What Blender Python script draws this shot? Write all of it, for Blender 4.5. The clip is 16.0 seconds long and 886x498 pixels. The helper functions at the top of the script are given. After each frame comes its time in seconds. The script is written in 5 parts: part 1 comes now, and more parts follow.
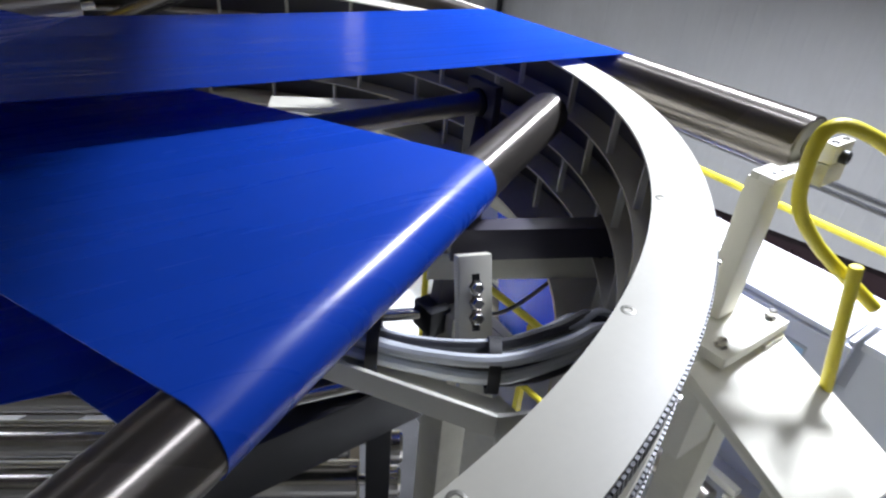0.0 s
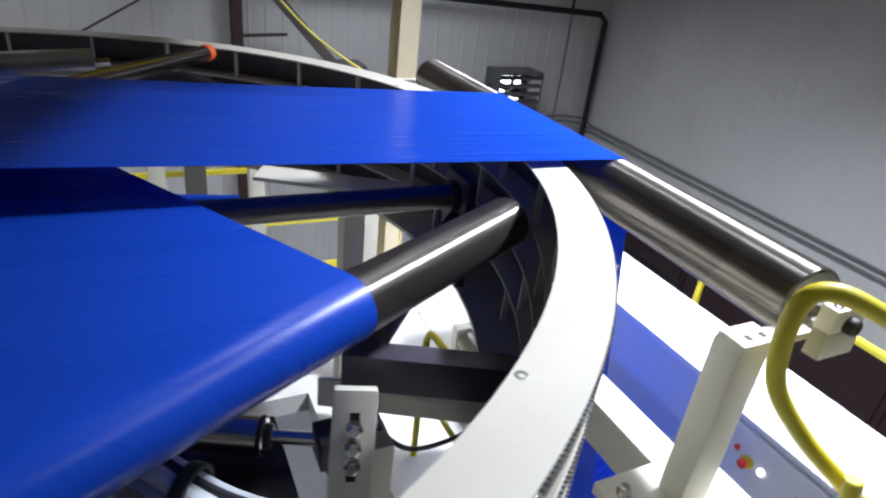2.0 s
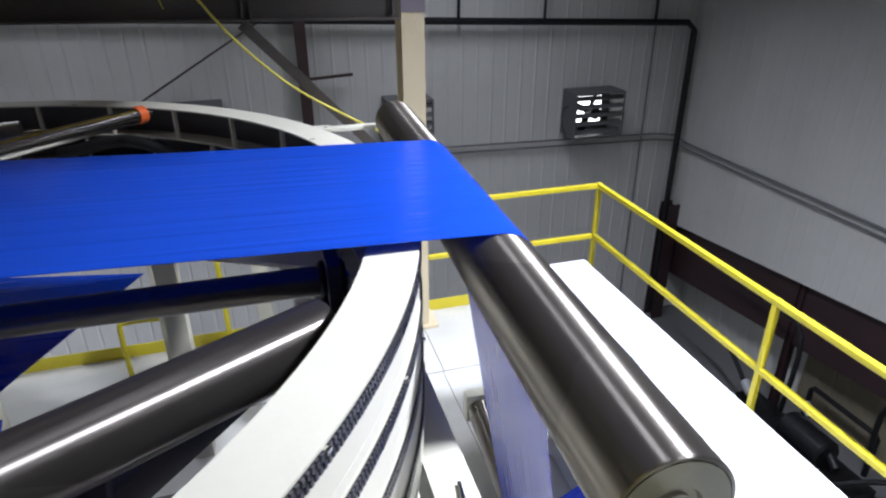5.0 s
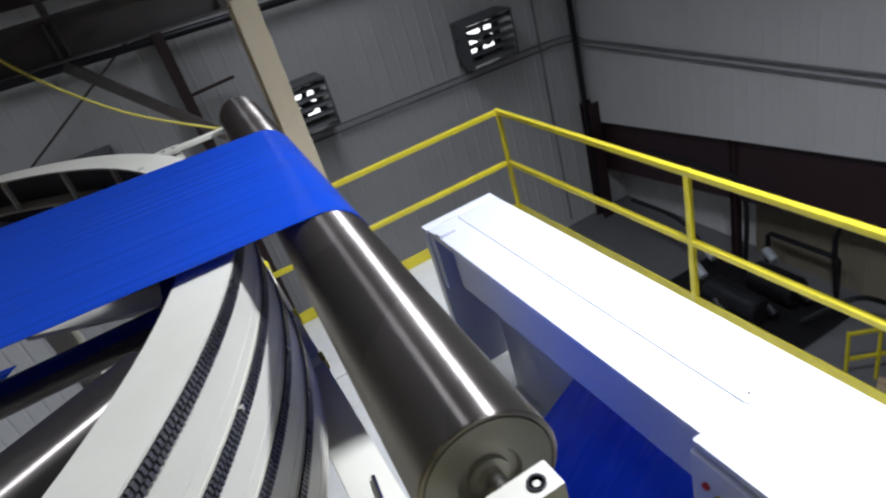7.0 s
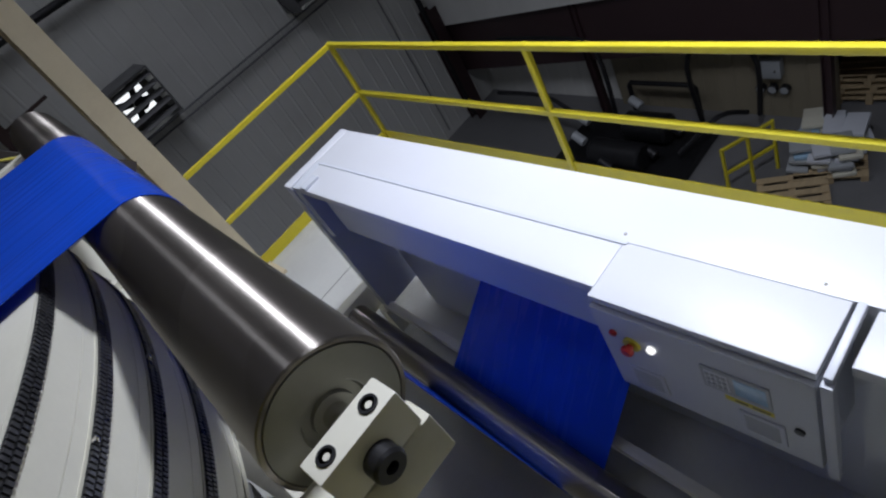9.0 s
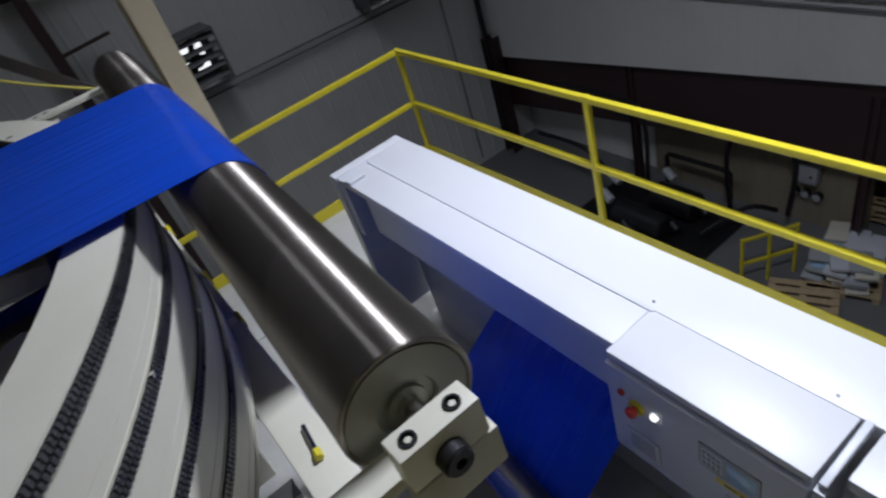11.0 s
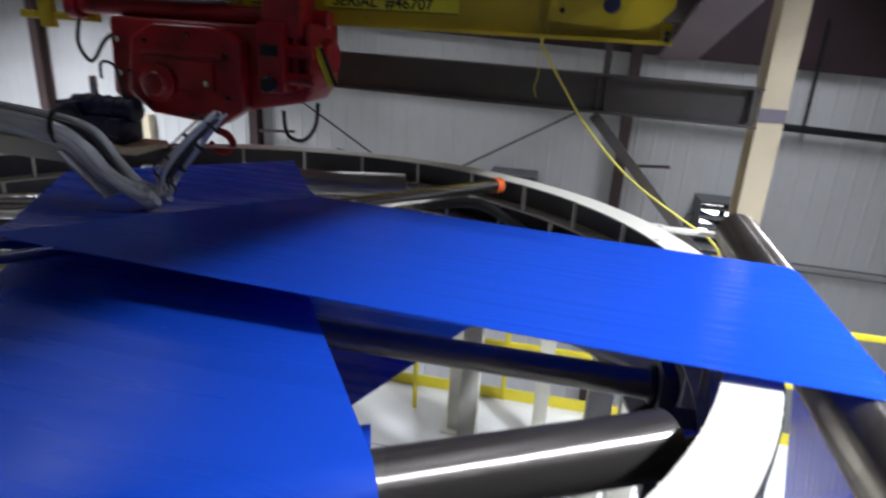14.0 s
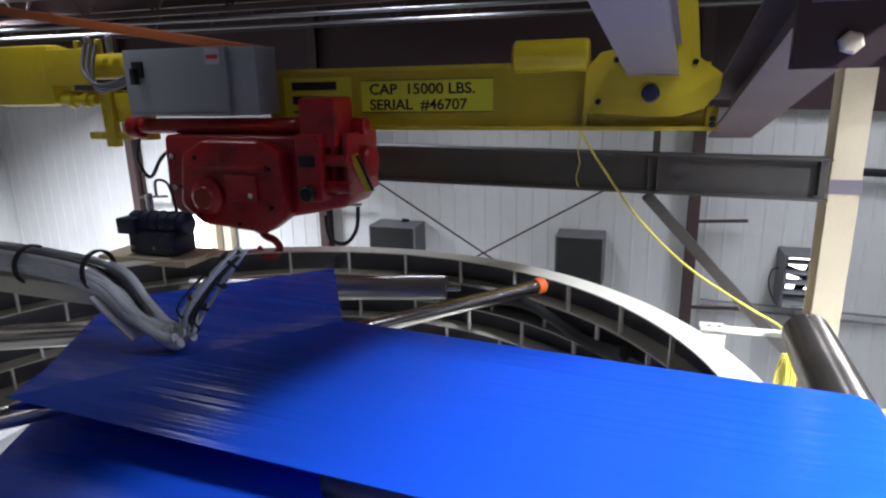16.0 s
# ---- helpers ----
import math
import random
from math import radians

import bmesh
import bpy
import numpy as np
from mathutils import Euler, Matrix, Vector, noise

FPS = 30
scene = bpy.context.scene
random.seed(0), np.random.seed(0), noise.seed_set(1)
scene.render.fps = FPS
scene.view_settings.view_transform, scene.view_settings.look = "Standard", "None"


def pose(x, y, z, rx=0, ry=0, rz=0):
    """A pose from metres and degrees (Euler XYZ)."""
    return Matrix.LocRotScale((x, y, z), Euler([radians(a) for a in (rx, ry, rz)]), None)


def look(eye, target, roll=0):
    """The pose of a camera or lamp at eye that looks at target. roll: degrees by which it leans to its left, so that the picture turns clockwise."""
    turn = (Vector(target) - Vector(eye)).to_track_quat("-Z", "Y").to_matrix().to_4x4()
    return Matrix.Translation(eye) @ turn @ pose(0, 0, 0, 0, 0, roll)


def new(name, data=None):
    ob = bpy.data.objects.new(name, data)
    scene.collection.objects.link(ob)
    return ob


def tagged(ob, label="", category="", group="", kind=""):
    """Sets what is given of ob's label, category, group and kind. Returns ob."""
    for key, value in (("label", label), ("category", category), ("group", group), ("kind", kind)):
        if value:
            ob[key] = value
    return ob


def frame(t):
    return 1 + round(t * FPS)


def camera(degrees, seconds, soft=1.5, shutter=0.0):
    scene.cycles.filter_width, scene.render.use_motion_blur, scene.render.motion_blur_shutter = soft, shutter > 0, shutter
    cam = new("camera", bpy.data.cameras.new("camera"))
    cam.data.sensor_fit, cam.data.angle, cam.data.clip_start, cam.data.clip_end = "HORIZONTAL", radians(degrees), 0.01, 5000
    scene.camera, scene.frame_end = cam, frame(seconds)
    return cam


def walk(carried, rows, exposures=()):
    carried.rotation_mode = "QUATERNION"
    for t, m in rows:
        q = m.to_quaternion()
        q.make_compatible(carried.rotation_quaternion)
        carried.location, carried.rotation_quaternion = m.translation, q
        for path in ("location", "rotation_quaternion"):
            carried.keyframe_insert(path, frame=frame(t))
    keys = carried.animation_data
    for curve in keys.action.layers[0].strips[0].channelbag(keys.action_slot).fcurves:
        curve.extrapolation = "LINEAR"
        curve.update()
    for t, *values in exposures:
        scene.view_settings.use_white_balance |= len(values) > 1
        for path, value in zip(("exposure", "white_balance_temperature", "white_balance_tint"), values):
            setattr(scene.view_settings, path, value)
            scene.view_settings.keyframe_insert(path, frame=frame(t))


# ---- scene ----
cam = camera(71.1, 16.0, 2.2, 0.5)
PATH = [
    (0, (-0.231, 0.463, 2.992), (0.819, 1.797, 1.934), 5.2),
    (0.5, (-0.079, 0.445, 3.0), (0.864, 1.879, 1.974), 2.4),
    (1, (0.076, 0.536, 3.022), (1.006, 2.012, 2.043), 2.5),
    (1.5, (0.195, 0.569, 3.022), (1.114, 2.076, 2.081), 3.8),
    (2, (0.376, 0.501, 3.037), (1.214, 2.069, 2.119), 6.9),
    (2.5, (0.533, 0.456, 3.032), (1.161, 2.116, 2.109), 3.1),
    (3, (0.694, 0.545, 3.034), (1.251, 2.24, 2.131), 3.3),
    (3.5, (0.862, 0.612, 3.035), (1.429, 2.32, 2.163), 2.2),
    (3.7, (0.932, 0.621, 3.043), (1.491, 2.337, 2.18), 2.8),
    (6, (1.478, 0.785, 3.022), (1.955, 2.512, 2.135), -6.1),
    (6.5, (1.553, 0.765, 2.983), (2.063, 2.455, 2.042), -10.6),
    (7, (1.63, 0.733, 2.966), (2.202, 2.37, 1.968), -17.4),
    (7.5, (1.674, 0.71, 2.936), (2.293, 2.284, 1.868), -22.0),
    (8, (1.709, 0.709, 2.894), (2.34, 2.228, 1.756), -29.3),
    (8.5, (1.742, 0.697, 2.86), (2.379, 2.151, 1.643), -34.2),
    (8.7, (1.752, 0.695, 2.847), (2.395, 2.118, 1.598), -34.6),
    (11, (1.643, 0.719, 2.941), (2.34, 2.157, 1.738), -19.5),
    (11.5, (1.565, 0.723, 2.977), (2.12, 2.33, 1.924), -14.5),
    (12, (1.458, 0.717, 3.011), (1.909, 2.407, 2.042), -9.0),
    (12.5, (1.311, 0.688, 3.029), (1.624, 2.469, 2.174), -4.4),
    (13, (1.192, 0.652, 3.053), (1.234, 2.5, 2.29), -2.0),
    (13.5, (1.102, 0.634, 3.069), (0.983, 2.506, 2.377), 1.1),
    (14, (1.06, 0.679, 3.121), (0.715, 2.531, 2.451), 3.5),
    (14.5, (1.085, 0.702, 3.247), (0.567, 2.55, 2.686), 3.3),
    (15, (1.171, 0.822, 3.336), (0.601, 2.662, 2.8), 3.0),
    (15.5, (1.212, 0.884, 3.39), (0.625, 2.722, 2.862), 1.1),
    (16, (1.206, 0.903, 3.359), (0.605, 2.739, 2.844), -1.2),
]
EXPOSURES = [(0, 0.95), (1, 0.8), (3.5, 0.5), (6, -0.05), (7, -0.5), (8.5, -1.1), (11, -1.3), (11.5, -1.25), (12.5, -0.6), (13.5, 0.25), (14.5, 1.03), (16, 1.25)]
walk(cam, [(t, look(eye, to, roll)) for t, eye, to, roll in PATH], EXPOSURES)


# ---- light ----
world = bpy.data.worlds.new("hall_air")
scene.world = world
world.use_nodes = True
world.node_tree.nodes["Background"].inputs[0].default_value = (0.75, 0.82, 1.0, 1)
world.node_tree.nodes["Background"].inputs[1].default_value = 0.02


def high_bay(x, y, z, sx, sy, watts, colour):
    lamp = bpy.data.lights.new("high_bay_lamp", "AREA")
    lamp.shape, lamp.size, lamp.size_y, lamp.energy, lamp.color, lamp.spread = "RECTANGLE", sx, sy, watts, colour, radians(125)
    ob = new("high_bay_lamp", lamp)
    ob.location = (x, y, z)
    return ob


WHITE_LIGHT = (0.91, 0.96, 1.10)
LAMP_Z = 5.25
for lx, ly, long, watts in ((4.05, 1.9, 0.6, 320), (4.6, 4.9, 2.4, 60), (2.0, 3.0, 2.4, 10), (5.0, 7.6, 2.4, 70), (4.2, 9.6, 2.4, 75), (3.2, -0.6, 2.4, 14), (-2.6, 4.4, 2.4, 8), (-3.4, -0.8, 2.4, 4), (-1.6, 8.6, 2.4, 85), (-8.6, 7.4, 2.4, 1000)):
    high_bay(lx, ly, LAMP_Z, 0.30, long, watts, WHITE_LIGHT)



# ---- materials ----
def node_mat(name):
    m = bpy.data.materials.new(name)
    m.use_nodes = True
    nt = m.node_tree
    return m, nt, nt.nodes["Principled BSDF"]


def surface(name, colour, rough=0.5, metal=0.0, var=0.12, scale=6.0, fine=60.0, bump=0.05, stretch=(1, 1, 1), coat=0.0, dirt=None, dirt_amount=0.5, random_amount=0.0, rough_var=0.15):
    """A procedural surface: base colour varied at two scales, a fine bump, uneven gloss and optional dirt patches."""
    m, nt, bsdf = node_mat(name)
    N, L = nt.nodes, nt.links
    tc = N.new("ShaderNodeTexCoord")
    mp = N.new("ShaderNodeMapping")
    mp.inputs["Scale"].default_value = stretch
    L.new(tc.outputs["Object"], mp.inputs[0])
    n1, n2 = N.new("ShaderNodeTexNoise"), N.new("ShaderNodeTexNoise")
    n1.inputs["Scale"].default_value, n2.inputs["Scale"].default_value = scale, fine
    n1.inputs["Detail"].default_value, n2.inputs["Detail"].default_value = 5, 3
    L.new(mp.outputs[0], n1.inputs["Vector"])
    L.new(mp.outputs[0], n2.inputs["Vector"])
    add = N.new("ShaderNodeMath")
    add.operation = "MULTIPLY_ADD"
    add.inputs[1].default_value = 0.35
    L.new(n2.outputs[0], add.inputs[0])
    L.new(n1.outputs[0], add.inputs[2])
    ramp = N.new("ShaderNodeMapRange")
    ramp.inputs[1].default_value, ramp.inputs[2].default_value = 0.3, 1.05
    ramp.inputs[3].default_value, ramp.inputs[4].default_value = 1 - var, 1 + var
    L.new(add.outputs[0], ramp.inputs[0])
    mul = N.new("ShaderNodeMix")
    mul.data_type, mul.blend_type = "RGBA", "MULTIPLY"
    mul.inputs[0].default_value = 1
    mul.inputs[6].default_value = (*colour, 1)
    L.new(ramp.outputs[0], mul.inputs[7])
    last = mul.outputs[2]
    if dirt:
        n3 = N.new("ShaderNodeTexNoise")
        n3.inputs["Scale"].default_value, n3.inputs["Detail"].default_value = scale * 0.7, 8
        n3.inputs["Roughness"].default_value = 0.7
        L.new(tc.outputs["Object"], n3.inputs["Vector"])
        r3 = N.new("ShaderNodeMapRange")
        r3.inputs[1].default_value, r3.inputs[2].default_value = 0.5, 0.75
        r3.inputs[4].default_value = dirt_amount
        L.new(n3.outputs[0], r3.inputs[0])
        mx = N.new("ShaderNodeMix")
        mx.data_type = "RGBA"
        mx.inputs[7].default_value = (*dirt, 1)
        L.new(r3.outputs[0], mx.inputs[0])
        L.new(last, mx.inputs[6])
        last = mx.outputs[2]
    L.new(last, bsdf.inputs["Base Color"])
    rr = N.new("ShaderNodeMapRange")
    rr.inputs[1].default_value, rr.inputs[2].default_value = 0.3, 0.7
    rr.inputs[3].default_value, rr.inputs[4].default_value = max(rough * (1 - rough_var), 0.02), min(rough * (1 + rough_var), 1)
    L.new(n1.outputs[0], rr.inputs[0])
    L.new(rr.outputs[0], bsdf.inputs["Roughness"])
    bsdf.inputs["Metallic"].default_value = metal
    bsdf.inputs["Coat Weight"].default_value = coat
    bsdf.inputs["Coat Roughness"].default_value = 0.15
    if bump:
        b = N.new("ShaderNodeBump")
        b.inputs["Strength"].default_value, b.inputs["Distance"].default_value = bump, 0.004
        L.new(n2.outputs[0], b.inputs["Height"])
        L.new(b.outputs[0], bsdf.inputs["Normal"])
    return m


def film_material(name, rough, across, depth):
    """Glossy blue film with long faint ripples that follow the run of the web."""
    m = surface(name, (0.012, 0.088, 0.66), rough, var=0.05, scale=1.6, fine=14, bump=0.0, stretch=(0.5, 9, 1), rough_var=0.25)
    nt = m.node_tree
    bsdf = nt.nodes["Principled BSDF"]
    bsdf.inputs["Specular IOR Level"].default_value = 0.55
    tc, mp = nt.nodes.new("ShaderNodeTexCoord"), nt.nodes.new("ShaderNodeMapping")
    mp.inputs["Scale"].default_value = (0.5, across, 1.0)
    nt.links.new(tc.outputs["Object"], mp.inputs[0])
    ns, bp = nt.nodes.new("ShaderNodeTexNoise"), nt.nodes.new("ShaderNodeBump")
    ns.inputs["Scale"].default_value, ns.inputs["Detail"].default_value = 1.0, 2
    nt.links.new(mp.outputs[0], ns.inputs["Vector"])
    nt.links.new(ns.outputs[0], bp.inputs["Height"])
    bp.inputs["Strength"].default_value, bp.inputs["Distance"].default_value = 1.0, depth
    nt.links.new(bp.outputs[0], bsdf.inputs["Normal"])
    out = nt.nodes["Material Output"]
    through_light, blend = nt.nodes.new("ShaderNodeBsdfTranslucent"), nt.nodes.new("ShaderNodeMixShader")
    through_light.inputs[0].default_value = (0.012, 0.088, 0.68, 1)
    blend.inputs[0].default_value = 0.25
    nt.links.new(bsdf.outputs[0], blend.inputs[1])
    nt.links.new(through_light.outputs[0], blend.inputs[2])
    nt.links.new(blend.outputs[0], out.inputs[0])
    return m


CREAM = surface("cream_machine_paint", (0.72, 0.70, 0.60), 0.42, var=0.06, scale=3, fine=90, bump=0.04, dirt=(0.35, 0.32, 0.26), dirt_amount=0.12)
# a darker cream with more dirt, for lower and inner parts
CREAM_DULL = surface("dull_cream_paint", (0.62, 0.60, 0.50), 0.5, var=0.08, scale=4, fine=80, bump=0.05, dirt=(0.25, 0.22, 0.18), dirt_amount=0.3)
GREY_STEEL = surface("grey_ring_paint", (0.30, 0.295, 0.28), 0.42, var=0.10, scale=5, fine=70, bump=0.04, dirt=(0.15, 0.13, 0.12), dirt_amount=0.35)
BLUE_FILM = film_material("taut_blue_film", 0.15, 36, 0.005)
SLACK_FILM = film_material("slack_blue_film", 0.27, 7, 0.002)
ROLLER = surface("dark_anodised_roller", (0.29, 0.265, 0.24), 0.36, metal=0.9, var=0.16, scale=2.2, fine=260, bump=0.02, rough_var=0.25)


def worn_patches(m, scale, depth):
    """Faint sharp-edged patches of wear on a turned surface."""
    nt = m.node_tree
    bsdf = nt.nodes["Principled BSDF"]
    tc, mp, vor = nt.nodes.new("ShaderNodeTexCoord"), nt.nodes.new("ShaderNodeMapping"), nt.nodes.new("ShaderNodeTexVoronoi")
    mp.inputs["Scale"].default_value = scale
    mp.inputs["Rotation"].default_value = (0.3, 0.2, 0.5)
    nt.links.new(tc.outputs["Object"], mp.inputs[0])
    nt.links.new(mp.outputs[0], vor.inputs["Vector"])
    vor.inputs["Scale"].default_value = 1.0
    sep, rng_, mul = nt.nodes.new("ShaderNodeSeparateColor"), nt.nodes.new("ShaderNodeMapRange"), nt.nodes.new("ShaderNodeMix")
    nt.links.new(vor.outputs["Color"], sep.inputs[0])
    nt.links.new(sep.outputs[0], rng_.inputs[0])
    rng_.inputs[3].default_value, rng_.inputs[4].default_value = 1 - depth, 1 + depth * 0.4
    mul.data_type, mul.blend_type = "RGBA", "MULTIPLY"
    mul.inputs[0].default_value = 1
    old = bsdf.inputs["Base Color"].links[0].from_socket
    nt.links.new(old, mul.inputs[6])
    nt.links.new(rng_.outputs[0], mul.inputs[7])
    nt.links.new(mul.outputs[2], bsdf.inputs["Base Color"])
    return m


def turned(m):
    """Fine lathe grooves round the long axis: gloss spreads along the roller."""
    nt = m.node_tree
    bsdf = nt.nodes["Principled BSDF"]
    tan = nt.nodes.new("ShaderNodeTangent")
    tan.direction_type, tan.axis = "RADIAL", "Y"
    nt.links.new(tan.outputs[0], bsdf.inputs["Tangent"])
    bsdf.inputs["Anisotropic"].default_value = 1.0
    bsdf.inputs["Anisotropic Rotation"].default_value = 0.25
    return m


turned(worn_patches(ROLLER, (3.2, 1.6, 3.2), 0.28))
CONDUIT = surface("dull_grey_conduit", (0.20, 0.20, 0.21), 0.45, metal=0.3, var=0.1, scale=5, fine=60, bump=0.02)
TAN_WALL = surface("dull_tan_wall_steel", (0.24, 0.21, 0.15), 0.55, var=0.12, scale=0.9, fine=18, bump=0.03, stretch=(1, 1, 0.25), dirt=(0.22, 0.18, 0.13), dirt_amount=0.5)
LINER = surface("dark_ring_liner", (0.10, 0.097, 0.105), 0.45, var=0.12, scale=5, fine=70, bump=0.04)
BRUSHED = surface("brushed_grey_steel", (0.42, 0.41, 0.39), 0.34, metal=0.95, var=0.12, scale=4, fine=180, bump=0.03)
CHROME = surface("bright_ground_steel", (0.62, 0.60, 0.57), 0.20, metal=1.0, var=0.06, scale=4, fine=160, bump=0.02)
END_FACE = surface("machined_roller_end", (0.27, 0.265, 0.23), 0.42, metal=0.5, var=0.12, scale=9, fine=140, bump=0.03, dirt=(0.2, 0.18, 0.14), dirt_amount=0.4)
BLACK_STEEL = surface("black_oxide_steel", (0.025, 0.025, 0.028), 0.38, metal=0.5, var=0.2, scale=10, fine=120, bump=0.05)
BELT_TEETH = surface("worn_black_belt_teeth", (0.055, 0.055, 0.06), 0.30, metal=0.3, var=0.4, scale=40, fine=200, bump=0.05)
BLACK_RUBBER = surface("black_rubber", (0.02, 0.02, 0.022), 0.6, var=0.2, scale=12, fine=160, bump=0.08)
DARK_ARM = surface("dark_violet_grey_paint", (0.06, 0.055, 0.075), 0.45, var=0.15, scale=5, fine=80, bump=0.04)
YELLOW = surface("yellow_rail_paint", (0.66, 0.56, 0.03), 0.38, var=0.10, scale=7, fine=90, bump=0.05, dirt=(0.45, 0.36, 0.05), dirt_amount=0.35)
CRANE_YELLOW = surface("yellow_crane_enamel", (0.58, 0.44, 0.02), 0.32, var=0.10, scale=4, fine=60, bump=0.04, dirt=(0.30, 0.20, 0.03), dirt_amount=0.35)
SIGN_YELLOW = surface("yellow_sign_vinyl", (0.80, 0.76, 0.04), 0.4, var=0.04, scale=4, fine=60, bump=0.0)
RED = surface("red_hoist_enamel", (0.40, 0.014, 0.02), 0.32, var=0.18, scale=5, fine=70, bump=0.05, dirt=(0.02, 0.006, 0.006), dirt_amount=0.92)
GREY_BOX = surface("grey_enclosure_paint", (0.36, 0.38, 0.40), 0.4, var=0.05, scale=3, fine=80, bump=0.02)
WHITE_CAB = surface("white_cabinet_paint", (0.61, 0.62, 0.655), 0.38, var=0.03, scale=2, fine=110, bump=0.03, dirt=(0.6, 0.6, 0.62), dirt_amount=0.2)
PANEL_GREY = surface("pale_grey_panel_paint", (0.55, 0.57, 0.62), 0.42, var=0.04, scale=3, fine=90, bump=0.02)
WALL_WHITE = surface("white_ribbed_wall_steel", (0.62, 0.62, 0.60), 0.45, var=0.08, scale=0.8, fine=18, bump=0.03, stretch=(1, 1, 0.25), dirt=(0.45, 0.43, 0.40), dirt_amount=0.3)
TAN = surface("tan_column_paint", (0.66, 0.57, 0.40), 0.45, var=0.08, scale=3, fine=60, bump=0.05, dirt=(0.4, 0.3, 0.18), dirt_amount=0.3)
BROWN = surface("brown_primer_steel", (0.055, 0.032, 0.030), 0.6, var=0.2, scale=3, fine=50, bump=0.06, dirt=(0.10, 0.06, 0.04), dirt_amount=0.3)
MAROON = surface("maroon_steel_paint", (0.036, 0.018, 0.021), 0.5, var=0.15, scale=2, fine=40, bump=0.04)
DARK_BEAM = surface("weathered_dark_beam", (0.075, 0.068, 0.064), 0.55, var=0.25, scale=4, fine=60, bump=0.06, dirt=(0.14, 0.085, 0.05), dirt_amount=0.4)
PURPLE_GREY = surface("mauve_grey_beam_paint", (0.20, 0.175, 0.21), 0.5, var=0.1, scale=3, fine=60, bump=0.04)
RUNWAY_MAROON = surface("dull_maroon_runway_paint", (0.10, 0.070, 0.080), 0.5, var=0.15, scale=3, fine=60, bump=0.04)
DECK = surface("dark_roof_deck", (0.060, 0.034, 0.032), 0.6, var=0.2, scale=2, fine=40, bump=0.05)
FLOOR = surface("pale_painted_platform_floor", (0.60, 0.60, 0.57), 0.40, var=0.10, scale=1.6, fine=40, bump=0.05, dirt=(0.32, 0.31, 0.28), dirt_amount=0.5)
CONCRETE = surface("grey_concrete_floor", (0.15, 0.15, 0.155), 0.5, var=0.15, scale=0.7, fine=20, bump=0.05, dirt=(0.10, 0.10, 0.10), dirt_amount=0.6)
FAN_GREY = surface("grey_fan_housing", (0.10, 0.10, 0.105), 0.5, var=0.12, scale=4, fine=60, bump=0.03)
ORANGE = surface("orange_tape", (0.75, 0.13, 0.03), 0.5, var=0.1, scale=12, fine=90, bump=0.08)
RUST_ORANGE = surface("dusty_orange_plastic", (0.30, 0.075, 0.02), 0.6, var=0.2, scale=5, fine=60, bump=0.03)
HOSE_GREY = surface("clear_grey_hose", (0.66, 0.69, 0.72), 0.16, var=0.15, scale=10, fine=60, bump=0.05)
HOSE_DARK = surface("dark_sheathed_cable", (0.035, 0.035, 0.04), 0.4, var=0.2, scale=10, fine=80, bump=0.05)
CABLE_YELLOW = surface("yellow_cable_sheath", (0.72, 0.62, 0.10), 0.45, var=0.05, scale=8, fine=80, bump=0.0)
NAVY = surface("navy_motor_enamel", (0.012, 0.016, 0.05), 0.35, var=0.2, scale=8, fine=80, bump=0.05)
WOOD = surface("raw_pallet_timber", (0.42, 0.32, 0.19), 0.7, var=0.25, scale=5, fine=60, bump=0.1, stretch=(1, 6, 1), random_amount=0.2)
PRINT_BLACK = surface("black_print", (0.015, 0.015, 0.015), 0.5, var=0.05, bump=0.0)
SCREEN = surface("pale_blue_display", (0.35, 0.52, 0.68), 0.2, var=0.2, scale=30, fine=90, bump=0.0)
BUTTON_RED = surface("red_push_button", (0.60, 0.03, 0.02), 0.3, var=0.05, bump=0.0)
BLACK_PLASTIC = surface("black_plastic", (0.02, 0.02, 0.02), 0.4, var=0.1, bump=0.02)


def glowing(name, colour, strength):
    m, nt, bsdf = node_mat(name)
    bsdf.inputs["Emission Color"].default_value = (*colour, 1)
    bsdf.inputs["Emission Strength"].default_value = strength
    return m


LAMP_WHITE = glowing("lit_white_button", (1, 1, 1), 3.0)
DAYLIGHT = glowing("daylight_outside", (0.93, 0.97, 1.0), 3.0)


# ---- builders ----
def part(name, bm, material, parent=None, label="", smooth=True):
    me = bpy.data.meshes.new(name)
    bmesh.ops.recalc_face_normals(bm, faces=bm.faces)
    if smooth:
        for f in bm.faces:
            f.smooth = True
        for e in bm.edges:
            if len(e.link_faces) == 2 and e.calc_face_angle(0) > 0.6:
                e.smooth = False
    bm.to_mesh(me)
    bm.free()
    for m in material if isinstance(material, (list, tuple)) else [material]:
        me.materials.append(m)
    ob = new(name, me)
    if parent is not None:
        ob.parent = parent
        ob.matrix_parent_inverse = parent.matrix_basis.inverted()
    if label:
        ob["label"] = label
    return ob


def thing(name, x, y, z, label, category, group="", kind=""):
    ob = new(name)
    ob.location = (x, y, z)
    ob.empty_display_size = 0.1
    return tagged(ob, label, category, group, kind)


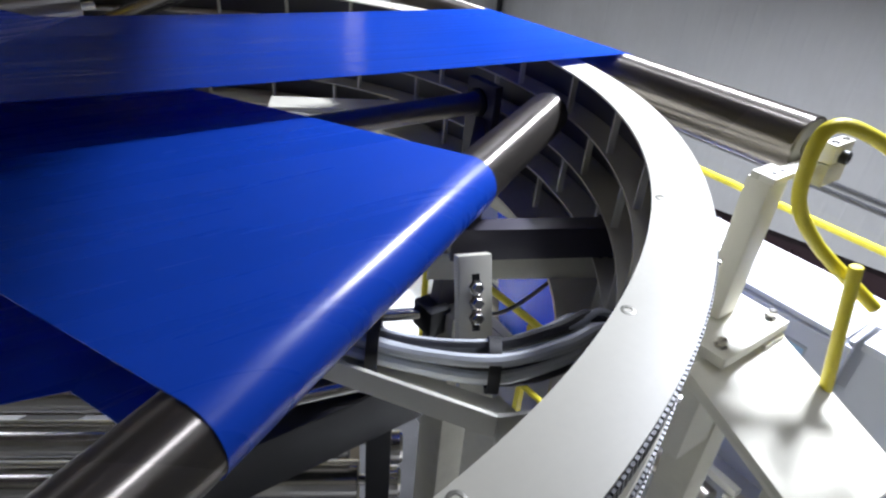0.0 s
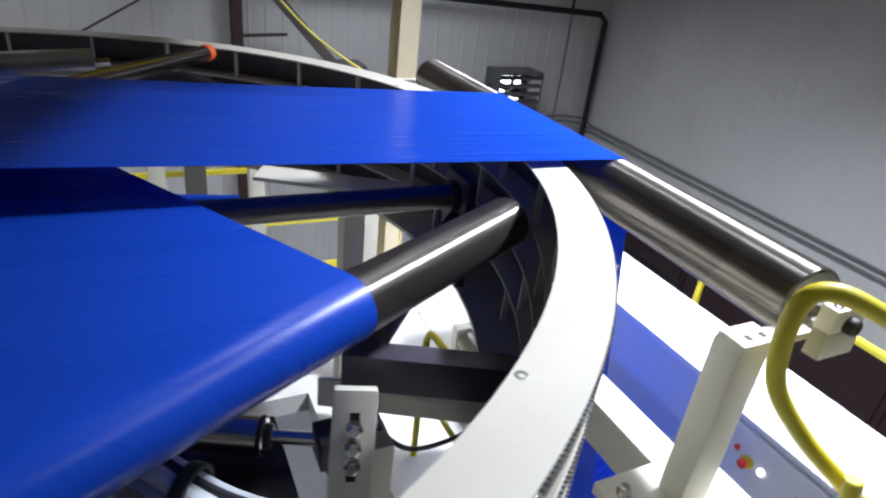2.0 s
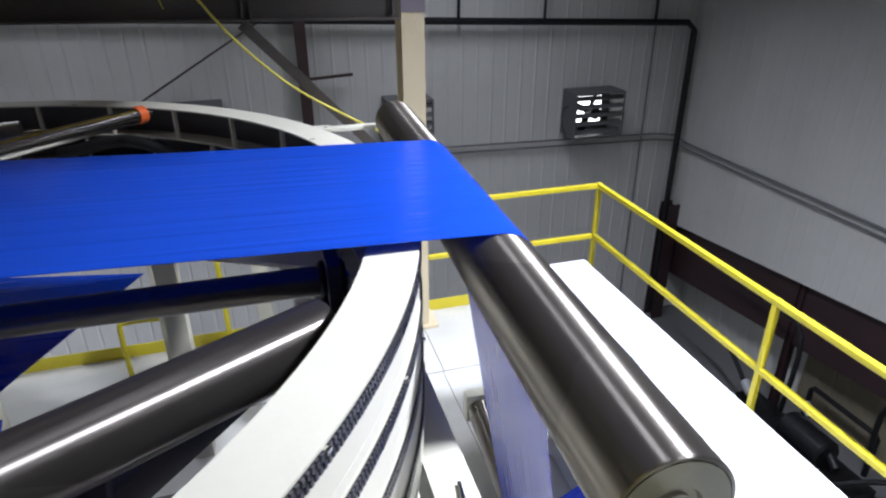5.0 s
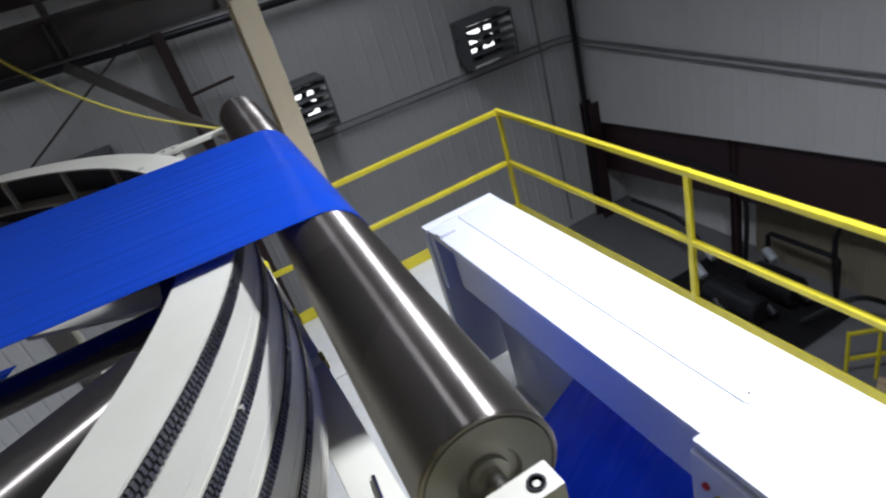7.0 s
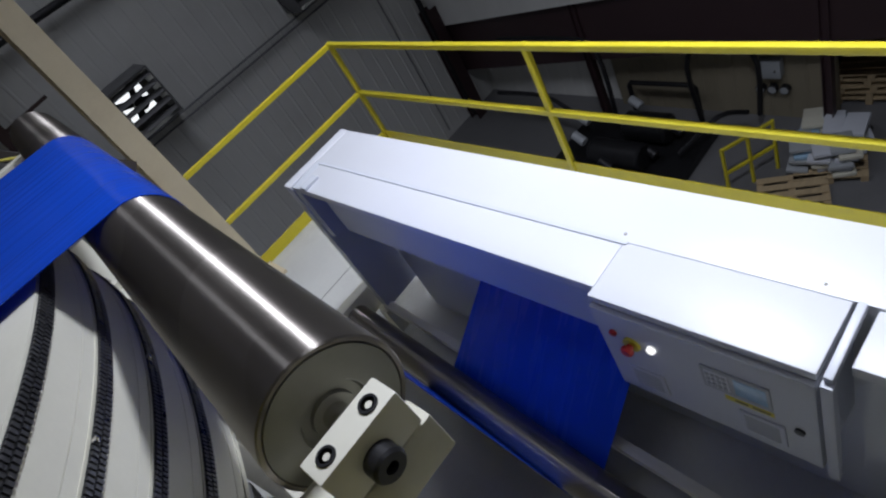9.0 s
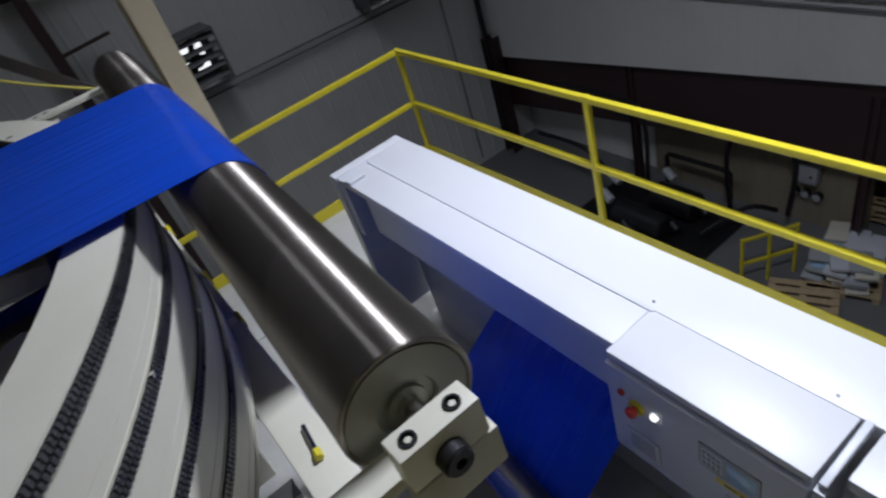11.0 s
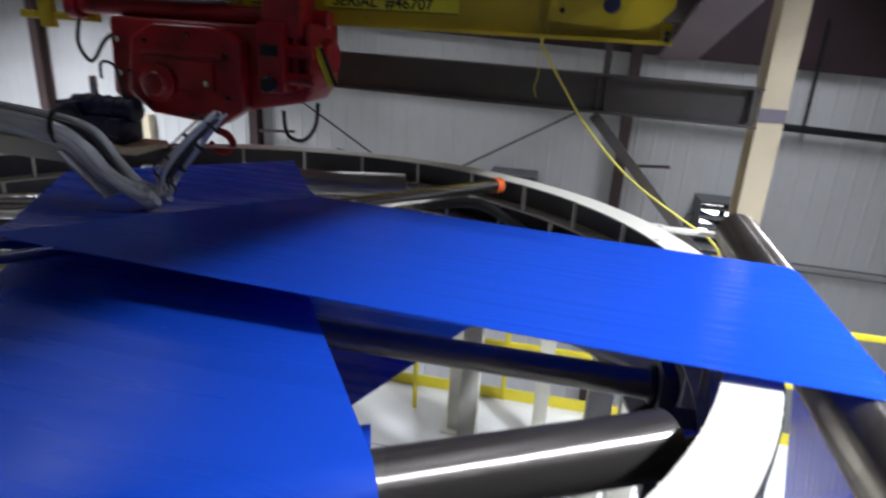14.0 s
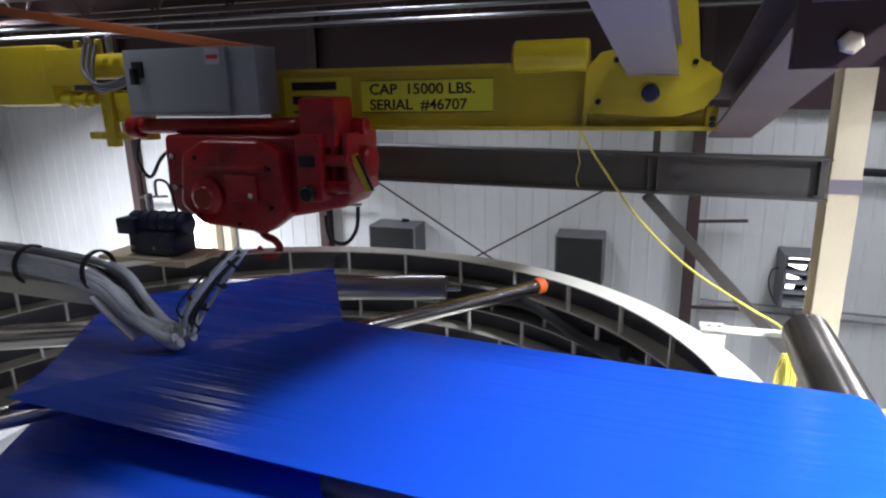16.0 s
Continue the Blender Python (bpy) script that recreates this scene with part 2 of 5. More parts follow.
def box(bm, lo, hi, bevel=0.0, m=None):
    vs = [bm.verts.new((x, y, z)) for x in (lo[0], hi[0]) for y in (lo[1], hi[1]) for z in (lo[2], hi[2])]
    fs = [bm.faces.new([vs[i] for i in q]) for q in ((0, 1, 3, 2), (4, 6, 7, 5), (0, 4, 5, 1), (2, 3, 7, 6), (0, 2, 6, 4), (1, 5, 7, 3))]
    geom = vs
    if bevel:
        edges = list({e for f in fs for e in f.edges})
        r = bmesh.ops.bevel(bm, geom=edges, offset=bevel, segments=2, affect="EDGES", profile=0.6)
        geom = list({v for f in r["faces"] for v in f.verts} | {v for v in vs if v.is_valid})
    if m is not None:
        bmesh.ops.transform(bm, matrix=m, verts=geom)
    return bm


def boxes(*args, bevel=0.0):
    bm = bmesh.new()
    for lo, hi in args:
        box(bm, lo, hi, bevel)
    return bm


def frame_of(p0, p1):
    d = (Vector(p1) - Vector(p0)).normalized()
    a = d.orthogonal().normalized()
    return d, a, d.cross(a)


def lathe(bm, p0, p1, profile, seg=32):
    """Rings round the line p0-p1: profile is a list of (metres along from p0, radius)."""
    d, a, b = frame_of(p0, p1)
    rings = []
    for s, r in profile:
        c = Vector(p0) + d * s
        if r <= 1e-6:
            rings.append([bm.verts.new(c)])
        else:
            rings.append([bm.verts.new(c + (a * math.cos(2 * math.pi * k / seg) + b * math.sin(2 * math.pi * k / seg)) * r) for k in range(seg)])
    for r0, r1 in zip(rings, rings[1:]):
        for k in range(seg):
            k2 = (k + 1) % seg
            q = [r0[k % len(r0)], r0[k2 % len(r0)], r1[k2 % len(r1)], r1[k % len(r1)]]
            q = list(dict.fromkeys(q))
            if len(q) > 2:
                bm.faces.new(q)
    return bm


def rod(bm, p0, p1, r, seg=16, chamfer=0.0):
    n = (Vector(p1) - Vector(p0)).length
    c = min(chamfer or r * 0.15, n * 0.2)
    return lathe(bm, p0, p1, [(0, 0), (0, r - c), (c, r), (n - c, r), (n, r - c), (n, 0)], seg)


def sweep(bm, pts, r, seg=10, smooth_steps=6):
    """A tube along a smooth curve through pts."""
    P = [Vector(p) for p in pts]
    if smooth_steps > 1 and len(P) > 2:
        Q = []
        for i in range(len(P) - 1):
            a, b, c, d = P[max(i - 1, 0)], P[i], P[i + 1], P[min(i + 2, len(P) - 1)]
            for k in range(smooth_steps):
                t = k / smooth_steps
                Q.append(0.5 * (2 * b + (c - a) * t + (2 * a - 5 * b + 4 * c - d) * t * t + (3 * b - a - 3 * c + d) * t ** 3))
        P = Q + [P[-1]]
    rings, up = [], None
    for i, p in enumerate(P):
        d = (P[min(i + 1, len(P) - 1)] - P[max(i - 1, 0)]).normalized()
        up = d.orthogonal().normalized() if up is None else (up - d * up.dot(d)).normalized()
        side = d.cross(up)
        rings.append([bm.verts.new(p + (up * math.cos(2 * math.pi * k / seg) + side * math.sin(2 * math.pi * k / seg)) * r) for k in range(seg)])
    for r0, r1 in zip(rings, rings[1:]):
        for k in range(seg):
            bm.faces.new([r0[k], r0[(k + 1) % seg], r1[(k + 1) % seg], r1[k]])
    bm.faces.new(rings[0])
    bm.faces.new(rings[-1][::-1])
    return bm


def beam(bm, p0, p1, w, h, up=(0, 0, 1), bevel=0.0):
    """A bar of w across and h along up, from p0 to p1."""
    p0, p1 = Vector(p0), Vector(p1)
    d = (p1 - p0).normalized()
    side = d.cross(Vector(up)).normalized()
    u = side.cross(d)
    m = Matrix.Translation(p0) @ Matrix((side, d, u)).transposed().to_4x4()
    return box(bm, (-w / 2, 0, -h / 2), (w / 2, (p1 - p0).length, h / 2), bevel, m)


def i_beam(bm, p0, p1, w, h, t=0.014, up=(0, 0, 1)):
    """An I-section from p0 to p1 through its middle; w is the flange, h the height along up."""
    p0, p1 = Vector(p0), Vector(p1)
    u = Vector(up)
    d = (p1 - p0).normalized()
    side = d.cross(u).normalized()
    u = side.cross(d)
    for s in (1, -1):
        o = u * (s * (h / 2 - t / 2))
        beam(bm, p0 + o, p1 + o, w, t, up)
    beam(bm, p0, p1, t * 0.8, h - 2 * t, up)
    return bm


def sheet(bm, rows, thick=0.0015):
    """A thin skin from rows of points, with thickness."""
    vs = [[bm.verts.new(p) for p in row] for row in rows]
    fs = [bm.faces.new([a[i], a[i + 1], b[i + 1], b[i]]) for a, b in zip(vs, vs[1:]) for i in range(len(a) - 1)]
    bmesh.ops.recalc_face_normals(bm, faces=fs)
    bmesh.ops.solidify(bm, geom=fs, thickness=thick)
    return bm


def ring_band(bm, c, r0, r1, z0, z1, seg=160, a0=0.0, a1=360.0):
    """A ring of rectangular section, or a stretch of one, between two angles."""
    full = a1 - a0 >= 359.9
    n = seg if full else max(int(seg * (a1 - a0) / 360), 2)
    loops = []
    for k in range(n if full else n + 1):
        a = radians(a0 + (a1 - a0) * k / n)
        ca, sa = math.cos(a), math.sin(a)
        loops.append([bm.verts.new((c[0] + r * ca, c[1] + r * sa, z)) for r, z in ((r0, z0), (r1, z0), (r1, z1), (r0, z1))])
    pairs = list(zip(loops, loops[1:])) + ([(loops[-1], loops[0])] if full else [])
    for p, q in pairs:
        for k in range(4):
            bm.faces.new([p[k], p[(k + 1) % 4], q[(k + 1) % 4], q[k]])
    if not full:
        bm.faces.new(loops[0])
        bm.faces.new(loops[-1][::-1])
    return bm


# ---- the building ----
FAR_Y, RIGHT_X, LEFT_X, BACK_Y, HALL_Z, ROOF_Z = 12.3, 10.15, -14.0, -6.0, -5.2, 5.6


def ribbed_wall(name, p0, p1, z0, z1, normal, pitch=0.305, z0_end=None, material=None, rib=0.010, label="white ribbed steel wall cladding of a tall hall"):
    """Ribbed steel sheeting from p0 to p1, with ribs standing out along normal, and a plain back."""
    bm = bmesh.new()
    a, b, n = Vector((*p0, 0)), Vector((*p1, 0)), Vector((*normal, 0))
    length = (b - a).length
    d = (b - a) / length
    prof, s = [], 0.0
    while s < length:
        for ds, h in ((0.0, 0.0), (0.10, 0.0), (0.115, rib), (0.145, rib), (0.16, 0.0)):
            if s + ds < length:
                prof.append((s + ds, h))
        s += pitch
    prof.append((length, 0.0))
    rise = (z0_end - z0) / length if z0_end is not None else 0.0
    front = [[bm.verts.new(a + d * s + n * h + Vector((0, 0, z + k * rise * s))) for s, h in prof] for z, k in ((z0, 1), (z1, 0))]
    back = [[bm.verts.new(a + d * s - n * 0.12 + Vector((0, 0, z + k * rise * s))) for s in (0, length)] for z, k in ((z0, 1), (z1, 0))]
    for k in range(len(prof) - 1):
        bm.faces.new([front[0][k], front[0][k + 1], front[1][k + 1], front[1][k]])
    bm.faces.new([back[0][0], back[1][0], back[1][1], back[0][1]])
    for z in (0, 1):
        bm.faces.new(front[z] + [back[z][1], back[z][0]])
    bm.faces.new([front[0][0], front[1][0], back[1][0], back[0][0]])
    bm.faces.new([front[0][-1], back[0][1], back[1][1], front[1][-1]])
    return tagged(part(name, bm, material or WALL_WHITE, smooth=False), label, "wall", kind="structure")


ribbed_wall("wall_north", (LEFT_X, FAR_Y), (RIGHT_X + 8, FAR_Y), HALL_Z, ROOF_Z, (0, -1))
ribbed_wall("wall_east", (RIGHT_X, -6.0), (RIGHT_X, FAR_Y), -0.95, ROOF_Z, (-1, 0), z0_end=-2.76, rib=0.004)
ribbed_wall("wall_west", (LEFT_X, BACK_Y), (LEFT_X, FAR_Y), HALL_Z, ROOF_Z, (1, 0))
ribbed_wall("wall_south", (LEFT_X, BACK_Y), (RIGHT_X + 8, BACK_Y), HALL_Z, ROOF_Z, (0, 1))
ribbed_wall("wall_lower_east", (RIGHT_X + 0.70, 4.15), (RIGHT_X + 0.70, 8.3), HALL_Z, -0.7, (-1, 0), material=TAN_WALL, label="dull tan ribbed steel wall in the dim bay below")
ribbed_wall("wall_lower_corner", (RIGHT_X + 0.85, 8.3), (RIGHT_X + 0.85, FAR_Y), HALL_Z, -0.7, (-1, 0), label="white ribbed steel wall in the dim bay below")
ribbed_wall("wall_far_east", (RIGHT_X + 6, BACK_Y), (RIGHT_X + 6, FAR_Y), HALL_Z, -0.6, (-1, 0))
tagged(part("floor", boxes(((LEFT_X, BACK_Y, HALL_Z - 0.2), (RIGHT_X + 8, FAR_Y, HALL_Z))), CONCRETE, smooth=False), "grey concrete floor of the hall below", "floor", kind="structure")
bm = boxes(((LEFT_X, BACK_Y, ROOF_Z), (RIGHT_X + 8, FAR_Y, ROOF_Z + 0.2)), ((RIGHT_X + 0.5, BACK_Y, -0.6), (RIGHT_X + 8, FAR_Y, -0.4)))
x = LEFT_X
while x < RIGHT_X:
    box(bm, (x, BACK_Y, ROOF_Z - 0.04), (x + 0.15, FAR_Y, ROOF_Z))
    x += 0.3
tagged(part("ceiling", bm, DECK, smooth=False), "dark brown ribbed roof deck on steel joists", "ceiling", kind="structure")

# platform round the machine, with a round well under the ring
PLAT_X0, PLAT_X1, PLAT_Y0, PLAT_Y1 = -3.2, 4.26, -1.6, 5.62
tagged(part("platform_floor", boxes(((PLAT_X0, PLAT_Y0, -0.16), (PLAT_X1, 1.0, 0.0)), ((PLAT_X0, 3.9, -0.16), (PLAT_X1, PLAT_Y1, 0.0)), ((PLAT_X0, 1.0, -0.16), (-1.6, 3.9, 0.0)), ((1.5, 1.0, -0.16), (PLAT_X1, 3.35, 0.0)), ((1.25, 3.35, -0.16), (PLAT_X1, 3.9, 0.0))), FLOOR, smooth=False), "pale painted platform floor, scuffed and dusty", "floor", kind="structure")


def guard_rail(name, p0, p1, posts, gap_ends=()):
    """Yellow tube guard rail: top rail, mid rail, posts and a toe board."""
    p0, p1 = Vector(p0), Vector(p1)
    d = (p1 - p0).normalized()
    r = thing(name, *p0, "yellow painted steel guard rail with toe board at the platform edge", "guard rail", "platform guard rails")
    for z, nm in ((1.065, "top_rail"), (0.555, "mid_rail")):
        part(nm, beam(bmesh.new(), p0 + Vector((0, 0, z)), p1 + Vector((0, 0, z)), 0.042, 0.042, bevel=0.006), YELLOW, r)
    part("toe_board", beam(bmesh.new(), p0 + Vector((0, 0, 0.055)), p1 + Vector((0, 0, 0.055)), 0.008, 0.11), YELLOW, r)
    for s in posts:
        q = p0 + d * s
        part("post", beam(bmesh.new(), q, q + Vector((0, 0, 1.09)), 0.04, 0.04, up=(0, 1, 0), bevel=0.005), YELLOW, r)
    return r


guard_rail("guard_rail", (4.205, 5.55, 0), (4.205, -1.5, 0), (0.0, 2.215, 4.43, 6.6))
guard_rail("guard_rail", (4.18, 5.55, 0), (-3.1, 5.55, 0), (1.83, 3.4, 5.2, 7.2))

# steel frame of the hall
bm = bmesh.new()
i_beam(bm, (2.40, 5.40, HALL_Z), (2.40, 5.40, ROOF_Z), 0.17, 0.22, up=(0, 1, 0))
box(bm, (2.26, 5.25, 0.0), (2.56, 5.54, 0.03))
tagged(part("steel_column", bm, TAN, smooth=False), "tan painted steel column rising past the platform edge", "column", "steel columns")
tagged(part("tape_band", boxes(((2.310, 5.284, 2.645), (2.490, 5.2885, 2.735))), PURPLE_GREY), "grey tape band round the tan column", "tape")
bm = bmesh.new()
i_beam(bm, (2.30, 5.30, 2.735), (-1.55, 5.30, 2.803), 0.16, 0.265)
box(bm, (1.255, 5.28, 2.86), (1.30, 5.32, 3.6))
for x in (1.235, 1.29, 2.24):
    box(bm, (x, 5.225, 2.64), (x + 0.012, 5.375, 2.85))
tagged(part("steel_beam", bm, DARK_BEAM, smooth=False), "dark weathered steel beam spanning between the columns", "beam")
bm = beam(bmesh.new(), (1.23, 5.31, 2.60), (2.30, 5.31, 1.45), 0.07, 0.07)
tagged(part("knee_brace", bm, DARK_BEAM, smooth=False), "dark steel knee brace under the beam", "brace")


def wall_column(x):
    bm = bmesh.new()
    i_beam(bm, (x, FAR_Y - 0.17, HALL_Z), (x, FAR_Y - 0.17, ROOF_Z), 0.18, 0.26, up=(0, 1, 0))
    for z in (-0.55, 1.0):
        beam(bm, (x, FAR_Y - 0.25, z), (x + 0.85, FAR_Y - 0.25, z + 0.05), 0.05, 0.05)
    tagged(part("wall_column", bm, BROWN, smooth=False), "brown primed steel column against the ribbed wall", "column", "wall columns")


for x in (-9.75, -5.0, 2.06):
    wall_column(x)
for p, q in (((-4.86, 2.15), (-1.0, -0.2)), ((1.7, 2.15), (-2.3, -0.2))):
    bm = rod(bmesh.new(), (p[0], FAR_Y - 0.2, p[1]), (q[0], FAR_Y - 0.2, q[1]), 0.018, 8)
    tagged(part("cross_brace", bm, BROWN), "thin dark steel cross brace rod before the wall", "brace", "cross braces")

# pipes and conduits on the walls
bm = bmesh.new()
sweep(bm, [(-4.0, 12.1, 2.20), (9.78, 12.1, 1.70), (9.95, 12.1, 1.55), (9.97, 12.1, -5.1)], 0.065, 12, 1)
tagged(part("drain_pipe", bm, BLACK_STEEL), "dark pipe along the wall turning down in the corner", "pipe")
for x, z0, z1 in ((4.9, 1.9, 3.6), (6.6, 1.85, 3.6), (9.0, 1.75, 3.4)):
    tagged(part("hanger_pipe", rod(bmesh.new(), (x, 12.1, z0 - 0.05), (x, 12.1, z1), 0.03, 8), BLACK_STEEL), "thin dark hanger rod above the pipe", "pipe", "hangers")
for dz in (0.0, 0.13):
    bm = sweep(bmesh.new(), [(2.3, 12.22, -0.44 - dz), (9.5, 12.22, -0.60 - dz), (9.95, 12.2, -0.66 - dz), (10.08, 11.9, -0.78 - dz), (10.08, -5.5, -0.80 - dz)], 0.02, 8, 1)
    tagged(part("conduit", bm, CONDUIT), "thin grey conduit running along the wall", "conduit", "wall conduits")
tagged(part("conduit_drop", rod(bmesh.new(), (9.15, 12.24, -5.0), (9.12, 12.24, 3.0), 0.018, 8), CONDUIT), "thin grey conduit dropping down the wall", "conduit", "wall conduits")
# maroon header over the opening in the east wall, and its steel posts
bm = beam(bmesh.new(), (10.36, -5.8, -1.60), (10.36, 12.2, -3.38), 0.16, 1.35)
tagged(part("opening_header", bm, MAROON, smooth=False), "dark maroon steel header over the opening", "beam", kind="structure")
for y in (12.0, 8.3, 4.05, 0.5):
    bm = bmesh.new()
    i_beam(bm, (10.3 if y < 12 else 10.0, y, HALL_Z), (10.3 if y < 12 else 10.0, y, -2.2), 0.14 if y < 12 else 0.3, 0.14 if y < 12 else 0.30, up=(0, 1, 0))
    tagged(part("opening_post", bm, MAROON, smooth=False), "dark maroon steel post beside the opening", "column", "opening posts")


def wall_fan(x, z, w, h, lit):
    """A square wall fan in a box housing, its louvre open to daylight or shut."""
    f = thing("wall_fan", x, FAR_Y, z, "square grey wall fan housing with daylight between its louvres" if lit else "square dark grey wall fan housing with its louvre shut", "wall fan", "wall fans")
    y0, y1 = FAR_Y - 0.62, FAR_Y - 0.02
    t = 0.03
    for lo, hi in (((x - w / 2, y0, z - h / 2), (x - w / 2 + t, y1, z + h / 2)), ((x + w / 2 - t, y0, z - h / 2), (x + w / 2, y1, z + h / 2)), ((x - w / 2 + t, y0, z - h / 2), (x + w / 2 - t, y1, z - h / 2 + t)), ((x - w / 2 + t, y0, z + h / 2 - t), (x + w / 2 - t, y1, z + h / 2))):
        part("housing_side", boxes((lo, hi)), FAN_GREY, f, smooth=False)
    if not lit:
        part("shut_panel", boxes(((x - w / 2 + t, y0 + 0.012, z - h / 2 + t), (x + w / 2 - t, y0 + 0.03, z + h / 2 - t)), bevel=0.004), BLACK_PLASTIC, f)
        # lighter grey strips along the top and right front edges
        for lo, hi in (((x - w / 2, y0 - 0.006, z + h / 2 - 0.02), (x + w / 2, y0 - 0.001, z + h / 2)), ((x + w / 2 - 0.02, y0 - 0.006, z - h / 2), (x + w / 2, y0 - 0.001, z + h / 2 - 0.021))):
            part("grey_edge", boxes((lo, hi)), CONDUIT, f)
    n = 5 if lit else 0
    for k in range(n):
        zz = z - h / 2 + t + (h - 2 * t) * (k + 0.5) / n
        bm = box(bmesh.new(), (-w / 2 + t, -0.055, -0.004), (w / 2 - t, 0.055, 0.004), 0, pose(x, y0 + 0.06, zz, 38 if lit else 80))
        part("louvre", bm, FAN_GREY, f, smooth=False)
    if lit:
        part("fan_lead", sweep(bmesh.new(), [(x - w / 2 - 0.02, y0 + 0.3, z + 0.15), (x - w / 2 - 0.12, y0 + 0.3, z + 0.10), (x - w / 2 - 0.14, y0 + 0.3, z - 0.15), (x - w / 2 - 0.05, y0 + 0.3, z - 0.40), (x - w / 2 + 0.05, y0 + 0.45, z - 0.55)], 0.012, 6, 4), BLACK_RUBBER, f)
    part("motor", rod(bmesh.new(), (x, y0 + 0.15, z), (x, y0 + 0.40, z), 0.12, 20), BLACK_STEEL, f)
    for k in range(4):
        part("blade", box(bmesh.new(), (0.02, -0.01, -0.07), (w / 2 - 0.09, 0.01, 0.07), 0, pose(x, y0 + 0.45, z, 0, k * 90 + 20, 0) @ pose(0, 0, 0, 30, 0, 0)), BLACK_STEEL, f, smooth=False)
    if lit:
        part("back_plate", boxes(((x - w / 2 + t, y1 - 0.035, z - h / 2 + t), (x + w / 2 - t, y1 - 0.025, z + h / 2 - t))), FAN_GREY, f, smooth=False)
        part("daylight_opening", boxes(((x - w * 0.30, y1 - 0.05, z - h * 0.30), (x + w * 0.30, y1 - 0.04, z + h * 0.30))), DAYLIGHT, f, "daylight outside the fan opening", smooth=False)
    else:
        part("back_plate", boxes(((x - w / 2 + t, y1 - 0.05, z - h / 2 + t), (x + w / 2 - t, y1 - 0.04, z + h / 2 - t))), FAN_GREY, f, smooth=False)
    return f


wall_fan(-3.36, 0.42, 0.95, 0.60, False)
wall_fan(0.20, 0.26, 0.84, 0.90, False)
wall_fan(3.88, 0.14, 0.85, 0.90, True)
wall_fan(7.74, 0.05, 1.08, 0.90, True)
tagged(part("skylight_panel", boxes(((-8.60, FAR_Y - 0.06, -0.6), (-7.95, FAR_Y - 0.02, 1.07))), DAYLIGHT, smooth=False), "bright daylit opening in the far wall", "window", kind="structure")
for x in (-7.93, -7.55):
    tagged(part("door_jamb", boxes(((x, FAR_Y - 0.2, -5.0), (x + 0.18, FAR_Y - 0.02, 1.1))), TAN, smooth=False), "tan painted steel jamb beside the daylit opening", "column", "jambs")

# roof joists
for k, y in enumerate((3.0, 5.6, 8.2, 10.8)):
    bm = bmesh.new()
    beam(bm, (LEFT_X + 0.2, y, 4.35), (RIGHT_X - 0.1, y, 4.35), 0.07, 0.06)
    beam(bm, (LEFT_X + 0.2, y, 5.10), (RIGHT_X - 0.1, y, 5.10), 0.08, 0.06)
    x = LEFT_X + 0.4
    while x < RIGHT_X - 1.4:
        rod(bm, (x, y, 4.35), (x + 0.6, y, 5.10), 0.02, 6)
        rod(bm, (x + 0.6, y, 5.10), (x + 1.2, y, 4.35), 0.02, 6)
        x += 1.2
    tagged(part("roof_joist", bm, BROWN, smooth=False), "dark brown open-web steel roof joist", "joist", "roof joists")
for y, z, xr in ((7.2, 4.15, -2.5), (9.2, 4.25, 2.5)):
    tagged(part("sprinkler_pipe", rod(bmesh.new(), (-10.0, y, z), (8.0, y + 0.8, z), 0.022, 8), CONDUIT), "thin dull grey sprinkler pipe under the roof", "pipe", "sprinkler pipes")


# dark upright panel added in place of the roof sloping down to the north wall
bm = bmesh.new()
corners = ((LEFT_X + 0.06, 3.48), (RIGHT_X - 0.06, 2.62), (RIGHT_X - 0.06, ROOF_Z - 0.06), (LEFT_X + 0.06, ROOF_Z - 0.06))
v0 = [bm.verts.new((x, FAR_Y - 0.16, z)) for x, z in corners]
v1 = [bm.verts.new((x, FAR_Y - 0.08, z)) for x, z in corners]
bm.faces.new(v0)
bm.faces.new(v1[::-1])
for k in range(4):
    bm.faces.new([v0[k], v0[(k + 1) % 4], v1[(k + 1) % 4], v1[k]])
tagged(part("roof_stand_in", bm, MAROON, smooth=False), "dark maroon panel standing in for the low sloping roof above the white ribbed wall", "wall band", kind="structure")

# joints between the floor plates
for lo, hi in (((-3.0, 4.617, 0.0), (4.1, 4.622, 0.0015)), ((2.412, 0.2, 0.0), (2.417, 4.616, 0.0015)), ((2.425, 4.623, 0.0), (2.43, 5.5, 0.0015))):
    tagged(part("floor_joint", boxes((lo, hi)), BLACK_RUBBER, smooth=False), "thin dark joint between pale floor plates", "joint", kind="structure")
# ---- the ring haul-off ----
RC, RING_Z, RING_TILT = (-0.245, 2.566), 2.382, -0.022
RING_OUT, RING_IN, LEVEL, LEVELS = 1.932, 1.803, 0.145, 4


def ring_z(y):
    return RING_Z + RING_TILT * (y - 2.4)


def tilt_ring(bm):
    for v in bm.verts:
        v.co.z += RING_TILT * (v.co.y - 2.4)
    return bm


def on_ring(r, deg, z=0.0):
    a = radians(deg)
    return Vector((RC[0] + r * math.cos(a), RC[1] + r * math.sin(a), z))


ring = thing("turning_ring", RC[0], RC[1], 2.0, "cream steel ring cage of a film haul-off with toothed belts", "ring frame")
rib = boxes(((-0.006, -0.010, 0), (0.006, 0.010, LEVEL - 0.006)))
rib_mesh = bpy.data.meshes.new("rib")
rib.to_mesh(rib_mesh)
rib.free()
rib_mesh.materials.append(CREAM)


